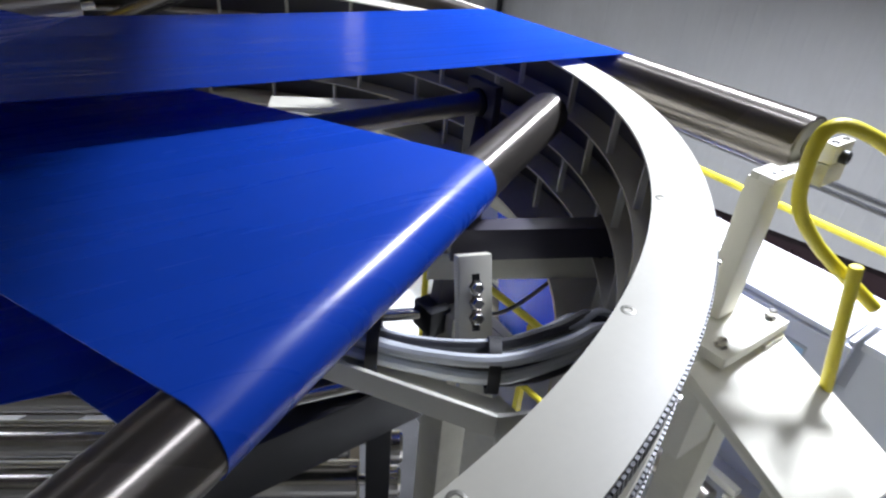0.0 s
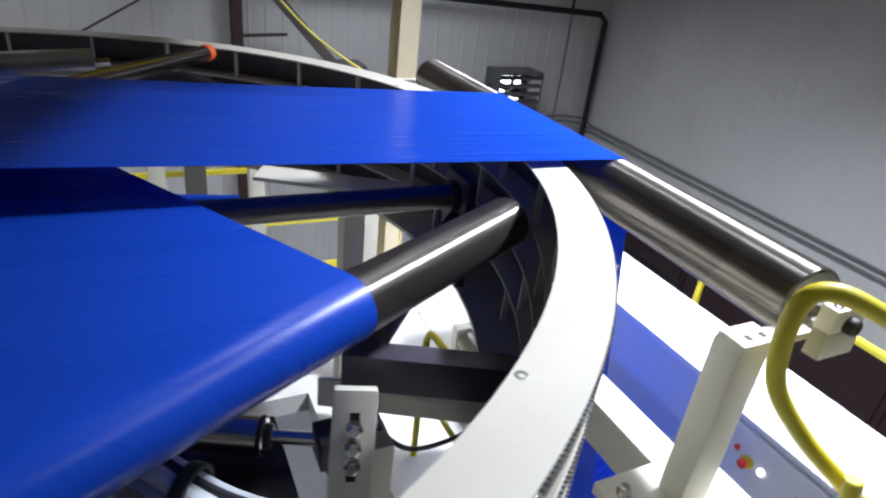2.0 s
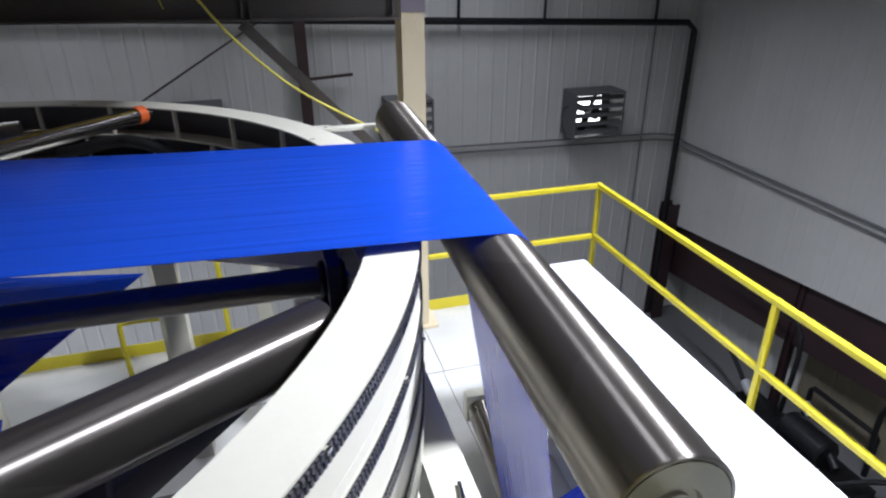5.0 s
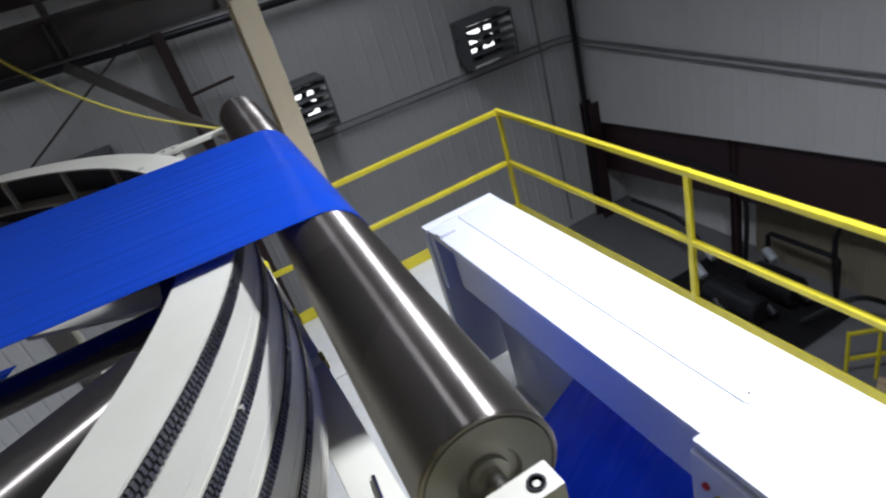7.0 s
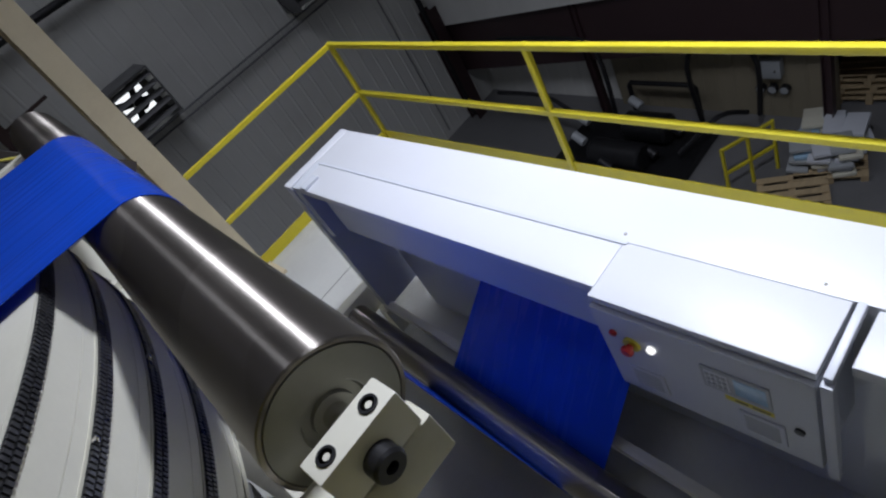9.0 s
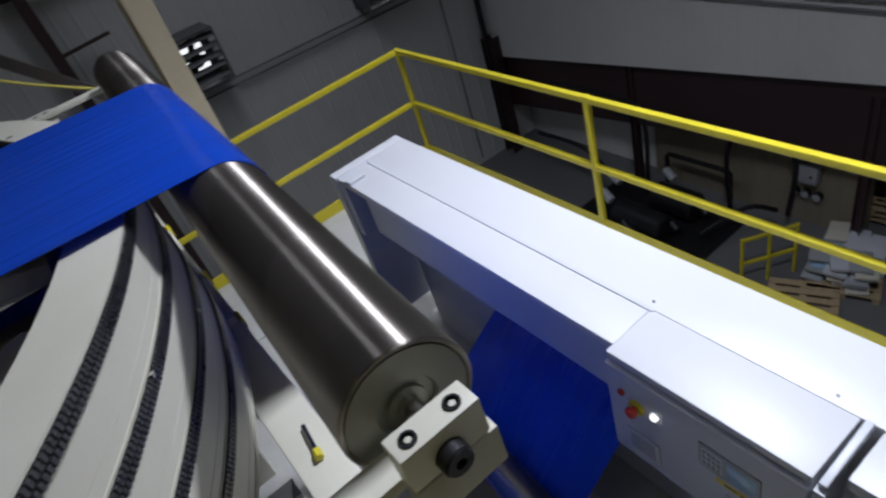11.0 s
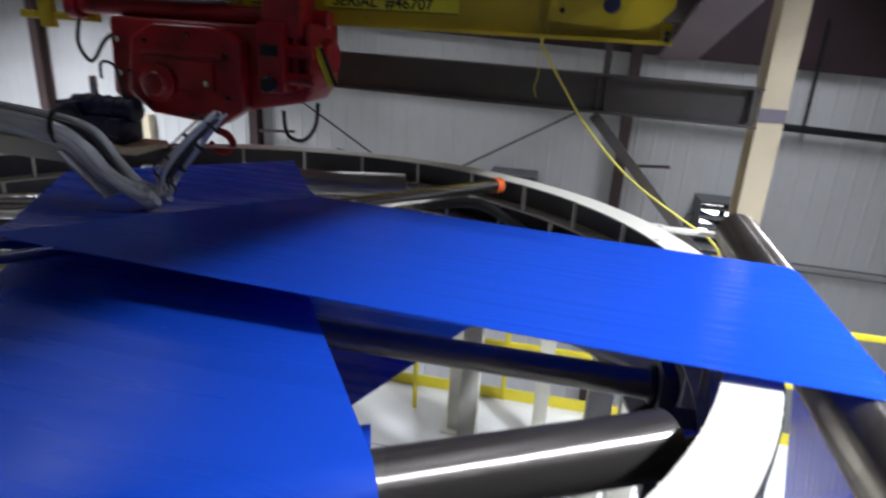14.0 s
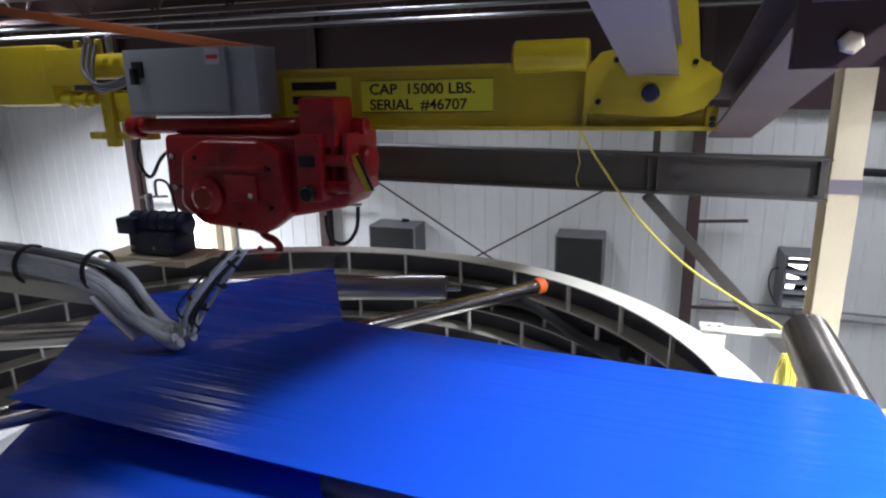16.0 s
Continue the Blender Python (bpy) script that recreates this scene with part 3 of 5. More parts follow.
def child(name, mesh, parent, m):
    ob = new(name, mesh)
    ob.parent = parent
    ob.matrix_parent_inverse = parent.matrix_basis.inverted()
    ob.matrix_basis = m
    return ob


bpy.context.view_layer.update()
for k in range(LEVELS):
    z = RING_Z - k * LEVEL
    # every plate under the top one takes the duller cream
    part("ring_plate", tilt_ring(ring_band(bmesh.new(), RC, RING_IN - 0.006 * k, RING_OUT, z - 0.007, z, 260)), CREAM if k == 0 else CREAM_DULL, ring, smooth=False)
    part("ring_wall", tilt_ring(ring_band(bmesh.new(), RC, RING_OUT - 0.020, RING_OUT - 0.002, z - 0.1145, z - 0.006, 260)), CREAM, ring)
    part("seam_band", tilt_ring(ring_band(bmesh.new(), RC, RING_OUT - 0.020, RING_OUT - 0.002, z - LEVEL, z - 0.1165, 260)), CREAM, ring)
    part("belt_band", tilt_ring(ring_band(bmesh.new(), RC, RING_OUT - 0.003, RING_OUT, z - 0.042, z - 0.0062, 260)), BLACK_RUBBER, ring)
    # thin skin inside the wall, much darker than the cream, between the plates
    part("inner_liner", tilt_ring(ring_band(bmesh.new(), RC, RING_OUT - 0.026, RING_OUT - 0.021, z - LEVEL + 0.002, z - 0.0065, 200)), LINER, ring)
    bm = bmesh.new()
    n = 960
    for j in range(n):
        a = 360 * j / n
        if -100 < (a + 180) % 360 - 180 < 45:
            for half in (0, 1):
                b = a + half * 180 / n
                c = on_ring(RING_OUT + 0.002, b)
                t = on_ring(1, b + 90) - Vector((RC[0], RC[1], 0))
                o = on_ring(1, b) - Vector((RC[0], RC[1], 0))
                top = z - 0.008 - 0.018 * half
                q = [c + t * (e * 0.0040) + o * (0.0030 if i else -0.003) + Vector((0, 0, zz)) for e in (-1, 1) for i in (0, 1) for zz in (top - 0.014, top)]
                vs = [bm.verts.new(p) for p in q]
                for f in ((2, 3, 7, 6), (0, 1, 3, 2), (4, 6, 7, 5), (1, 5, 7, 3), (0, 2, 6, 4)):
                    bm.faces.new([vs[i] for i in f])
    for deg in (-36 + 11 * k, -58 - 7 * k):
        c, t = on_ring(RING_OUT + 0.004, deg), on_ring(1, deg + 90) - Vector((RC[0], RC[1], 0))
        part("belt_clip", tilt_ring(beam(bmesh.new(), c - t * 0.006 + Vector((0, 0, z - 0.012)), c + t * 0.006 + Vector((0, 0, z - 0.012)), 0.012, 0.010, bevel=0.002)), CHROME, ring)
    tagged(part("belt_teeth", tilt_ring(bm), BELT_TEETH, ring, smooth=False), kind="stuff")
    for j in range(30):
        a = j * 12 + 4 + 5 * k
        p = on_ring(RING_IN + 0.014 - 0.006 * k, a)
        child("rib", rib_mesh, ring, Matrix.Translation((p.x, p.y, ring_z(p.y) - (k + 1) * LEVEL)) @ pose(0, 0, 0, 0, 0, a + 90))
for deg in (-80.4, -66.0, -51.5, 20.0, 70.0, 95.0, 120.0):
    p = on_ring(1.822, deg)
    part("screw", lathe(bmesh.new(), (p.x, p.y, ring_z(p.y) - 0.001), (p.x, p.y, ring_z(p.y) + 0.002), [(0, 0.0125), (0.0015, 0.0125), (0.002, 0.011), (0.002, 0.007), (0.0005, 0.006), (0.0005, 0)], 20), END_FACE, ring)
part("bottom_plate", tilt_ring(ring_band(bmesh.new(), RC, RING_IN - 0.12, RING_OUT, RING_Z - LEVELS * LEVEL - 0.016, RING_Z - LEVELS * LEVEL, 260)), CREAM_DULL, ring, smooth=False)

# ---- film web and rollers ----
ROLL_A, ROLL_B, ROLL_R = Vector((1.776, 1.237, 2.330)), Vector((1.930, 3.80, 2.262)), 0.098


def roller(name, a, b, r, material, label, category="roller", shaft=0.02, shaft_out=0.08, group="film rollers"):
    a, b = Vector(a), Vector(b)
    n = (b - a).length
    d = (b - a) / n
    t = thing(name, *a, label, category, group)
    shell = part("shell", lathe(bmesh.new(), (0, 0, 0), (0, n, 0), [(0.010, r * 0.90), (0, r * 0.93), (0, r - 0.002), (0.002, r), (n - 0.002, r), (n, r - 0.002), (n, r * 0.93), (n - 0.010, r * 0.90)], 72), material, t)
    shell.matrix_basis = Matrix.Translation(a) @ Vector((0, 1, 0)).rotation_difference(d).to_matrix().to_4x4()
    for p, q in ((a, d), (b, -d)):
        part("end_disc", lathe(bmesh.new(), p + q * 0.010, p - q * 0.001, [(0, r * 0.915), (0.011, r * 0.905), (0.011, r * 0.46), (0.003, r * 0.42), (0.003, r * 0.30), (0.009, r * 0.29), (0.009, 0)], 64), END_FACE, t)
        part("shaft", rod(bmesh.new(), p + q * 0.02, p - q * shaft_out, shaft, 24), CHROME, t)
    return t


guide = roller("guide_roller", ROLL_A, ROLL_B, ROLL_R, ROLLER, "large dark anodised guide roller carrying blue film", shaft=0.017, shaft_out=0.06)


def roll_axis(y):
    f = (y - ROLL_A.y) / (ROLL_B.y - ROLL_A.y)
    return ROLL_A.lerp(ROLL_B, f)


LOW_A, LOW_B, LOW_R = Vector((2.22, 1.20, 0.29)), Vector((2.43, 3.78, 0.29)), 0.085


def low_axis(y):
    return LOW_A.lerp(LOW_B, (y - LOW_A.y) / (LOW_B.y - LOW_A.y))


film = thing("film_web", 0, 2.5, 2.455, "taut bright blue plastic film web running through the machine", "film web")
FOLD = [Vector((-0.565, 2.09, 2.483)), Vector((0.08, 3.02, 2.438))]
rows = []
for f in [k / 6 for k in range(7)]:
    start = FOLD[0].lerp(FOLD[1], f)
    y_end = 2.026 + (2.976 - 2.026) * f
    c = roll_axis(y_end)
    end = Vector((c.x + 0.004, y_end, c.z + ROLL_R + 0.003))
    row = []
    for k in range(33):
        s = k / 32
        p = start.lerp(end, s)
        row.append((p.x, p.y, p.z - 0.004 * math.sin(math.pi * s)))
    for k in range(1, 12):
        a = radians(88 - k * 10.5)
        row.append((c.x + (ROLL_R + 0.003) * math.cos(a), y_end, c.z + (ROLL_R + 0.003) * math.sin(a)))
    last = row[-1]
    for k in range(1, 7):
        g = k / 6
        row.append((last[0] + (low_axis(y_end - 0.04).x - LOW_R - 0.003 - last[0]) * g, y_end - 0.04 * g, last[2] + (LOW_A.z - last[2]) * g))
    rows.append(row)
part("upper_web", sheet(bmesh.new(), rows), BLUE_FILM, film)

# sheet over the lower bar
BAR_D = Vector((0.8796, 0.4757, 0)).normalized()
BAR_Z, BAR_R = 2.250, 0.078
BAR_E = Vector((1.37, 1.966, 0))
BAR_S = BAR_E - BAR_D * 2.05
roller("turning_bar", BAR_S + Vector((0, 0, BAR_Z)), BAR_E + Vector((0, 0, BAR_Z)), BAR_R, ROLLER, "dark anodised turning bar under the blue film", "turning bar")
CORNER = Vector((0.765, 1.64, 0))
NRM = Vector((BAR_D.y, -BAR_D.x, 0))
rows = []
for g in [k / 6 for k in range(7)]:
    c = CORNER - BAR_D * (1.02 * g)
    back = Vector((-0.534, 0.844, 0)).lerp(Vector((-0.42, 0.905, 0)), g)
    row = [c + back * (1.9 * (1 - k / 8)) + Vector((0, 0, BAR_Z + BAR_R + 0.004 + 0.012 * (1 - k / 8))) for k in range(9)]
    for k in range(1, 19):
        a = radians(90 - k * 10)
        row.append(c + NRM * ((BAR_R + 0.004) * math.cos(a)) + Vector((0, 0, BAR_Z + (BAR_R + 0.004) * math.sin(a))))
    for k in range(1, 5):
        row.append(c + Vector((-0.30, 0.95, 0)) * (0.5 * k / 4) + Vector((0, 0, BAR_Z - BAR_R - 0.004 - 0.03 * k)))
    rows.append([tuple(p) for p in row])
part("lower_web", sheet(bmesh.new(), rows), SLACK_FILM, film)
# deep sheet leading away below
rows = [[(0.25 - 0.9 * g + 0.5 * k / 6, 1.44 + 1.75 * k / 6 + 0.2 * g, 2.07 - 0.2 * k / 6) for k in range(7)] for g in (0, 0.5, 1)]
part("deep_web", sheet(bmesh.new(), rows), SLACK_FILM, film)

# fold bar with orange tape
fb1 = Vector((0.74, 3.985, 2.335))
fbd = (Vector((0.74, 3.985, 2.36)) - (FOLD[0] + Vector((0, 0, -0.04)))).normalized()
fb0 = fb1 - fbd * 2.65
roller("fold_bar", fb0, fb1, 0.036, CHROME, "bright steel fold bar with orange tape on its end", "turning bar", shaft=0.012, shaft_out=0.05)
tagged(part("tape", lathe(bmesh.new(), fb1 - fbd * 0.055, fb1, [(0, 0.036), (0, 0.040), (0.02, 0.043), (0.05, 0.041), (0.055, 0.030), (0.056, 0.0)], 32), ORANGE), "band of orange tape round the end of the steel bar", "tape")
W2 = Vector((-0.50, 0.866, 0))
rows = []
for g in [k / 4 for k in range(5)]:
    f = FOLD[0].lerp(FOLD[1], g)
    rows.append([tuple(f + W2 * ((1.05 - 0.1 * g) * k / 8) + Vector((0, 0, -0.004 - 0.030 * min(k / 2, 1) - 0.02 * k / 8))) for k in range(9)])
part("back_web", sheet(bmesh.new(), rows), SLACK_FILM, film)
roller("steel_roller", (-1.25, 3.72, 2.235), (0.20, 4.02, 2.265), 0.068, BRUSHED, "dull brushed steel roller inside the ring")
roller("lower_steel_roller", (-1.85, 2.75, 2.24), (-0.55, 3.3, 2.26), 0.06, CHROME, "bright ground steel roller inside the ring")
roller("under_bar", (-0.45, 2.42, 2.15), (1.40, 2.40, 2.15), 0.045, ROLLER, "dark steel idler bar running under the film", "roller")
bracket = thing("idler_bracket", 1.44, 2.4, 2.1, "dark violet grey steel bracket holding the idler bar to the ring", "bracket")
part("plate", boxes(((1.41, 2.30, 1.80), (1.45, 2.48, 2.24)), bevel=0.004), DARK_ARM, bracket)
part("foot", boxes(((1.45, 2.33, 2.02), (1.62, 2.45, 2.06)), bevel=0.003), DARK_ARM, bracket)
part("clamp", rod(bmesh.new(), (1.39, 2.40, 2.15), (1.47, 2.40, 2.15), 0.06, 24), BLACK_STEEL, bracket)

# low roller and sheet into the cabinet
low_roll = roller("low_roller", LOW_A, LOW_B, LOW_R, ROLLER, "dark steel roller low beside the cabinet")
rows = []
for y0, y1, y2, x2, z2 in ((1.986, 1.90, 1.865, 2.86, 0.66), (2.936, 2.93, 2.85, 2.86, 0.60)):
    c = low_axis(y0)
    row = [(c.x + (LOW_R + 0.003) * math.cos(radians(180 + 14 * k)), y0 + (y1 - y0) * k / 9, c.z + (LOW_R + 0.003) * math.sin(radians(180 + 14 * k))) for k in range(10)]
    rows.append(row + [(x2, y2, z2)])
part("cabinet_web", sheet(bmesh.new(), rows), SLACK_FILM, film)
rail = thing("low_frame_rail", 2.4, 2.4, 0.8, "pale painted steel cross rail beside the slim roller", "frame rail")
part("bar", beam(bmesh.new(), (2.46, 1.15, 0.25), (2.61, 3.71, 0.25), 0.05, 0.05, bevel=0.004), CREAM, rail)
part("end_block", boxes(((2.34, 3.79, 0.20), (2.64, 3.87, 0.40)), bevel=0.006), CREAM, rail)
part("leg", boxes(((2.56, 3.68, 0.0), (2.64, 3.77, 0.224))), CREAM_DULL, rail)
part("leg", boxes(((2.42, 1.12, 0.0), (2.50, 1.20, 0.224))), CREAM_DULL, rail)


# ---- side frame with the posts that carry the guide roller ----
side = thing("side_frame", 1.6, 2.5, 0, "cream painted steel side frame carrying the guide roller", "machine frame")
part("long_beam", boxes(((1.60, 1.05, 1.58), (1.72, 4.05, 1.74)), bevel=0.006), CREAM, side)
part("base_plate", boxes(((1.36, 1.06, 1.74), (1.74, 1.34, 1.78)), bevel=0.006), CREAM, side)
part("sloped_cover", beam(bmesh.new(), (1.51, 1.12, 1.715), (1.45, 0.60, 1.535), 0.46, 0.05, bevel=0.02), CREAM, side)
part("shelf_leg", boxes(((1.38, 0.70, 0.0), (1.50, 0.82, 1.54)), bevel=0.006), CREAM_DULL, side)
part("gusset_box", boxes(((1.38, 1.09, 1.28), (1.60, 1.30, 1.74)), bevel=0.01), CREAM, side)
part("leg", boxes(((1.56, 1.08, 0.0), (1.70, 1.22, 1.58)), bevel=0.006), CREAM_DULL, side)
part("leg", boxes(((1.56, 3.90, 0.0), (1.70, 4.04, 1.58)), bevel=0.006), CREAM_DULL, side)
for x, y in ((1.41, 1.28), (1.70, 1.11), (1.41, 1.11), (1.70, 1.28)):
    part("bolt", lathe(bmesh.new(), (x, y, 1.78), (x, y, 1.82), [(0, 0.022), (0.004, 0.022), (0.004, 0.015), (0.026, 0.015), (0.03, 0.012), (0.03, 0)], 6), CHROME, side, smooth=False)

for y in (3.34, 2.84, 2.5):
    clamp = part("clamp", boxes(((1.61, y - 0.05, 1.74), (1.71, y + 0.05, 1.775)), bevel=0.004), CREAM, side)
    part("clamp_bolt", lathe(bmesh.new(), (1.66, y, 1.775), (1.66, y, 1.80), [(0, 0.018), (0.004, 0.018), (0.004, 0.013), (0.020, 0.013), (0.024, 0.010), (0.024, 0)], 6), CHROME, clamp, smooth=False)
    part("clamp_pad", boxes(((1.70, y - 0.04, 1.70), (1.728, y + 0.02, 1.74)), bevel=0.003), YELLOW, clamp)


def roller_stand(y, s, z, xs, tip_x):
    """A post with a slotted arm plate on it that carries one end of the guide roller."""
    st = thing("roller_stand", 1.55, y, 1.78, "cream painted steel post with a slotted arm for a roller", "roller stand", "roller stands")
    part("post", boxes(((1.515, y - 0.045, 1.78), (1.62, y + 0.035, z - 0.022)), bevel=0.012), CREAM, st)
    bm = boxes(((1.505, y - 0.055, z - 0.022), (tip_x, y - 0.005, z)), ((1.505, y - 0.005, z - 0.022), (1.615, y + 0.02, z)), bevel=0.004)
    part("arm", bm, CREAM, st)
    for x in (1.545, 1.590):
        part("slot", boxes(((x - 0.008, y - 0.038, z - 0.004), (x + 0.008, y - 0.02, z + 0.0008))), BLACK_STEEL, st)
    return st


roller_stand(1.235, 1, 2.302, 1.505, 1.82)
roller_stand(3.93, -1, 2.225, 1.505, 1.97)
blk = thing("bearing_block", 1.767, 1.155, 2.3, "cream split bearing block with black cap screws", "bearing block")
part("upper_half", boxes(((1.712, 1.136, 2.322), (1.826, 1.178, 2.384)), bevel=0.004), CREAM, blk)
part("lower_half", boxes(((1.712, 1.136, 2.250), (1.836, 1.178, 2.3195)), bevel=0.004), CREAM_DULL, blk)
part("shaft_cap", lathe(bmesh.new(), (1.768, 1.138, 2.342), (1.768, 1.113, 2.342), [(0, 0.021), (0.020, 0.021), (0.024, 0.018), (0.024, 0.008), (0.012, 0.008), (0.012, 0)], 32), BLACK_STEEL, blk)
for x in (1.736, 1.800):
    part("cap_screw", lathe(bmesh.new(), (x, 1.155, 2.3835), (x, 1.155, 2.389), [(0, 0.0115), (0.003, 0.0115), (0.003, 0.0085), (0.0005, 0.0085), (0.0005, 0.0045), (-0.004, 0.004), (-0.004, 0)], 20), BLACK_STEEL, blk)
fit_ = thing("grease_fitting", 1.67, 1.83, 1.74, "small brass grease fitting on the side frame", "fitting")
part("tube", rod(bmesh.new(), (1.675, 1.90, 1.748), (1.665, 1.80, 1.752), 0.007, 10), CHROME, fit_)
part("nut", rod(bmesh.new(), (1.666, 1.805, 1.752), (1.662, 1.775, 1.753), 0.012, 6), YELLOW, fit_)

# yellow grab loop beside the post
loop = thing("grab_loop", 1.6, 1.1, 1.3, "yellow painted bent tube grab loop beside the post", "grab rail")
loop_tube = [(1.80, 0.82, 2.20), (1.74, 0.90, 2.35), (1.66, 0.99, 2.43), (1.575, 1.05, 2.48), (1.51, 1.10, 2.50), (1.468, 1.125, 2.47), (1.462, 1.125, 2.36), (1.49, 1.11, 2.25), (1.56, 1.05, 2.14), (1.64, 0.97, 2.05), (1.72, 0.88, 1.96)]
part("tube", sweep(bmesh.new(), [(x + 0.068, y, z - 0.02) for x, y, z in loop_tube], 0.021, 16), YELLOW, loop)
part("post", rod(bmesh.new(), (1.70, 0.86, 1.60), (1.655, 0.94, 2.10), 0.02, 16), YELLOW, loop)
part("foot", boxes(((1.65, 0.81, 1.575), (1.75, 0.91, 1.605)), bevel=0.004), YELLOW, loop)

# ---- inside the ring ----
arm = thing("support_arm", 0.9, 1.6, 2.0, "dark violet grey steel arm across the ring with cable ties", "support arm")
part("box_beam", beam(bmesh.new(), (0.78, 1.72, 2.02), (1.30, 1.45, 2.03), 0.07, 0.11, bevel=0.005), DARK_ARM, arm)
part("web_plate", beam(bmesh.new(), (0.72, 1.74, 1.93), (1.30, 1.43, 1.93), 0.012, 0.09, bevel=0.002), CREAM_DULL, arm)
part("link_beam", beam(bmesh.new(), (0.85, 1.75, 2.02), (1.42, 2.38, 2.05), 0.05, 0.09, bevel=0.005), DARK_ARM, arm)
part("upright", beam(bmesh.new(), (0.80, 1.76, 1.6), (0.88, 1.76, 2.20), 0.10, 0.05, up=(0, 1, 0), bevel=0.004), DARK_ARM, arm)
for f in (0.80, 0.84):
    p = Vector((0.62, 1.83, 2.02)).lerp(Vector((1.36, 1.42, 2.03)), f)
    part("cable_tie", beam(bmesh.new(), p - Vector((0.006, -0.003, 0)), p + Vector((0.006, -0.003, 0)), 0.076, 0.116), BLACK_RUBBER, arm)
slot = thing("slotted_bracket", 0.75, 1.55, 1.9, "cream slotted steel bracket with three hex bolts", "bracket")
SD = Vector((0.05, 0.10, 0.30)).normalized()
s0, s1 = Vector((0.70, 1.42, 1.58)), Vector((0.775, 1.60, 2.04))
sd = (s1 - s0).normalized()
sn = Vector((-0.25, -0.85, 0.35))
sn = (sn - sd * sn.dot(sd)).normalized()
part("flat_bar", beam(bmesh.new(), s0, s1, 0.105, 0.04, up=sn, bevel=0.005), CREAM, slot)
sm = s0.lerp(s1, 0.72)
part("slot", beam(bmesh.new(), sm - sd * 0.085 + sn * 0.0195, sm + sd * 0.085 + sn * 0.0195, 0.024, 0.002, up=sn), BLACK_STEEL, slot)
for k in (-1, 0, 1):
    p = sm + sd * (0.045 * k) + sn * 0.020
    part("bolt", lathe(bmesh.new(), p, p + sn * 0.02, [(0, 0.024), (0.003, 0.024), (0.003, 0.019), (0.020, 0.019), (0.024, 0.014), (0.024, 0)], 6), CHROME, slot, smooth=False)

# cable tray and hoses under the bar
tray = thing("cable_tray", 0.4, 1.3, 1.9, "cream angle tray under a bundle of grey hoses", "cable tray")
part("tray_side", beam(bmesh.new(), (0.16, 1.66, 1.92), (0.50, 1.14, 1.92), 0.012, 0.07, bevel=0.002), CREAM, tray)
part("tray_floor", beam(bmesh.new(), (0.20, 1.68, 1.89), (0.55, 1.17, 1.89), 0.10, 0.008, bevel=0.002), CREAM, tray)
part("tray_return", beam(bmesh.new(), (0.50, 1.14, 1.91), (0.72, 1.05, 1.91), 0.012, 0.09, bevel=0.002), CREAM, tray)
part("tray_post", boxes(((0.50, 1.14, 1.3), (0.60, 1.24, 1.88))), CREAM_DULL, tray)
rng = random.Random(5)
hoses = thing("hose_bundle", 0.6, 1.3, 1.95, "bundle of clear grey hoses tied with black straps", "hoses")
for k in range(9):
    o = Vector((rng.uniform(-0.03, 0.03), rng.uniform(-0.04, 0.05), rng.uniform(-0.02, 0.035)))
    pts = [Vector(p) + o * (1.3 if i > 2 else 0.9) for i, p in enumerate([(0.10, 1.85, 1.95), (0.30, 1.60, 1.95), (0.45, 1.42, 1.94), (0.62, 1.28, 1.94), (0.78, 1.22, 1.97), (0.88, 1.20, 1.99), (0.92, 1.14, 1.93), (0.86, 1.10, 1.82), (0.78, 1.12, 1.66)])]
    part("hose", sweep(bmesh.new(), pts, rng.uniform(0.012, 0.018), 10, 5), HOSE_GREY if k % 3 else HOSE_DARK, hoses)
for p, q in (((0.36, 1.46, 1.94), (0.41, 1.52, 1.94)), ((0.60, 1.24, 1.93), (0.62, 1.34, 1.94))):
    c = (Vector(p) + Vector(q)) / 2
    part("strap", lathe(bmesh.new(), c - Vector((0.012, -0.009, 0)), c + Vector((0.012, -0.009, 0)), [(0, 0.060), (0, 0.072), (0.03, 0.072), (0.03, 0.060)], 20), BLACK_RUBBER, hoses)

# nip rollers deep below
nd = Vector((0.85, -0.52, 0)).normalized()
for k, (z, r) in enumerate(((1.30, 0.075), (1.12, 0.07), (0.95, 0.075))):
    e = Vector((0.53, 1.95 - 0.06 * k, z))
    roller("nip_roller", e - nd * 1.3, e, r, CHROME, "bright steel nip roller deep inside the machine", group="nip rollers")
nip = thing("nip_housing", 0.65, 1.85, 0.8, "black and steel bearing housing at the nip roller ends", "bearing housing")
part("plate", beam(bmesh.new(), (0.60, 1.80, 0.6), (0.60, 1.80, 1.36), 0.18, 0.09, up=nd, bevel=0.01), BLACK_STEEL, nip)
for z in (0.92, 1.12):
    p = Vector((0.64, 1.78, z))
    part("bearing_cap", lathe(bmesh.new(), p, p + nd * 0.05, [(0, 0.06), (0.035, 0.06), (0.045, 0.05), (0.045, 0.03), (0.03, 0.025), (0.03, 0)], 24), CHROME, nip)
part("side_post", boxes(((0.78, 1.66, HALL_Z), (0.92, 1.80, 1.75)), bevel=0.006), CREAM_DULL, nip)
actuator = thing("air_cylinder", 0.55, 2.05, 1.6, "steel air cylinder with a dark rod under the bar", "cylinder")
part("barrel", rod(bmesh.new(), (0.14, 2.05, 1.72), (0.60, 1.835, 1.72), 0.055, 28), CHROME, actuator)
part("rod", rod(bmesh.new(), (0.595, 1.838, 1.72), (0.78, 1.755, 1.72), 0.02, 16), CHROME, actuator)
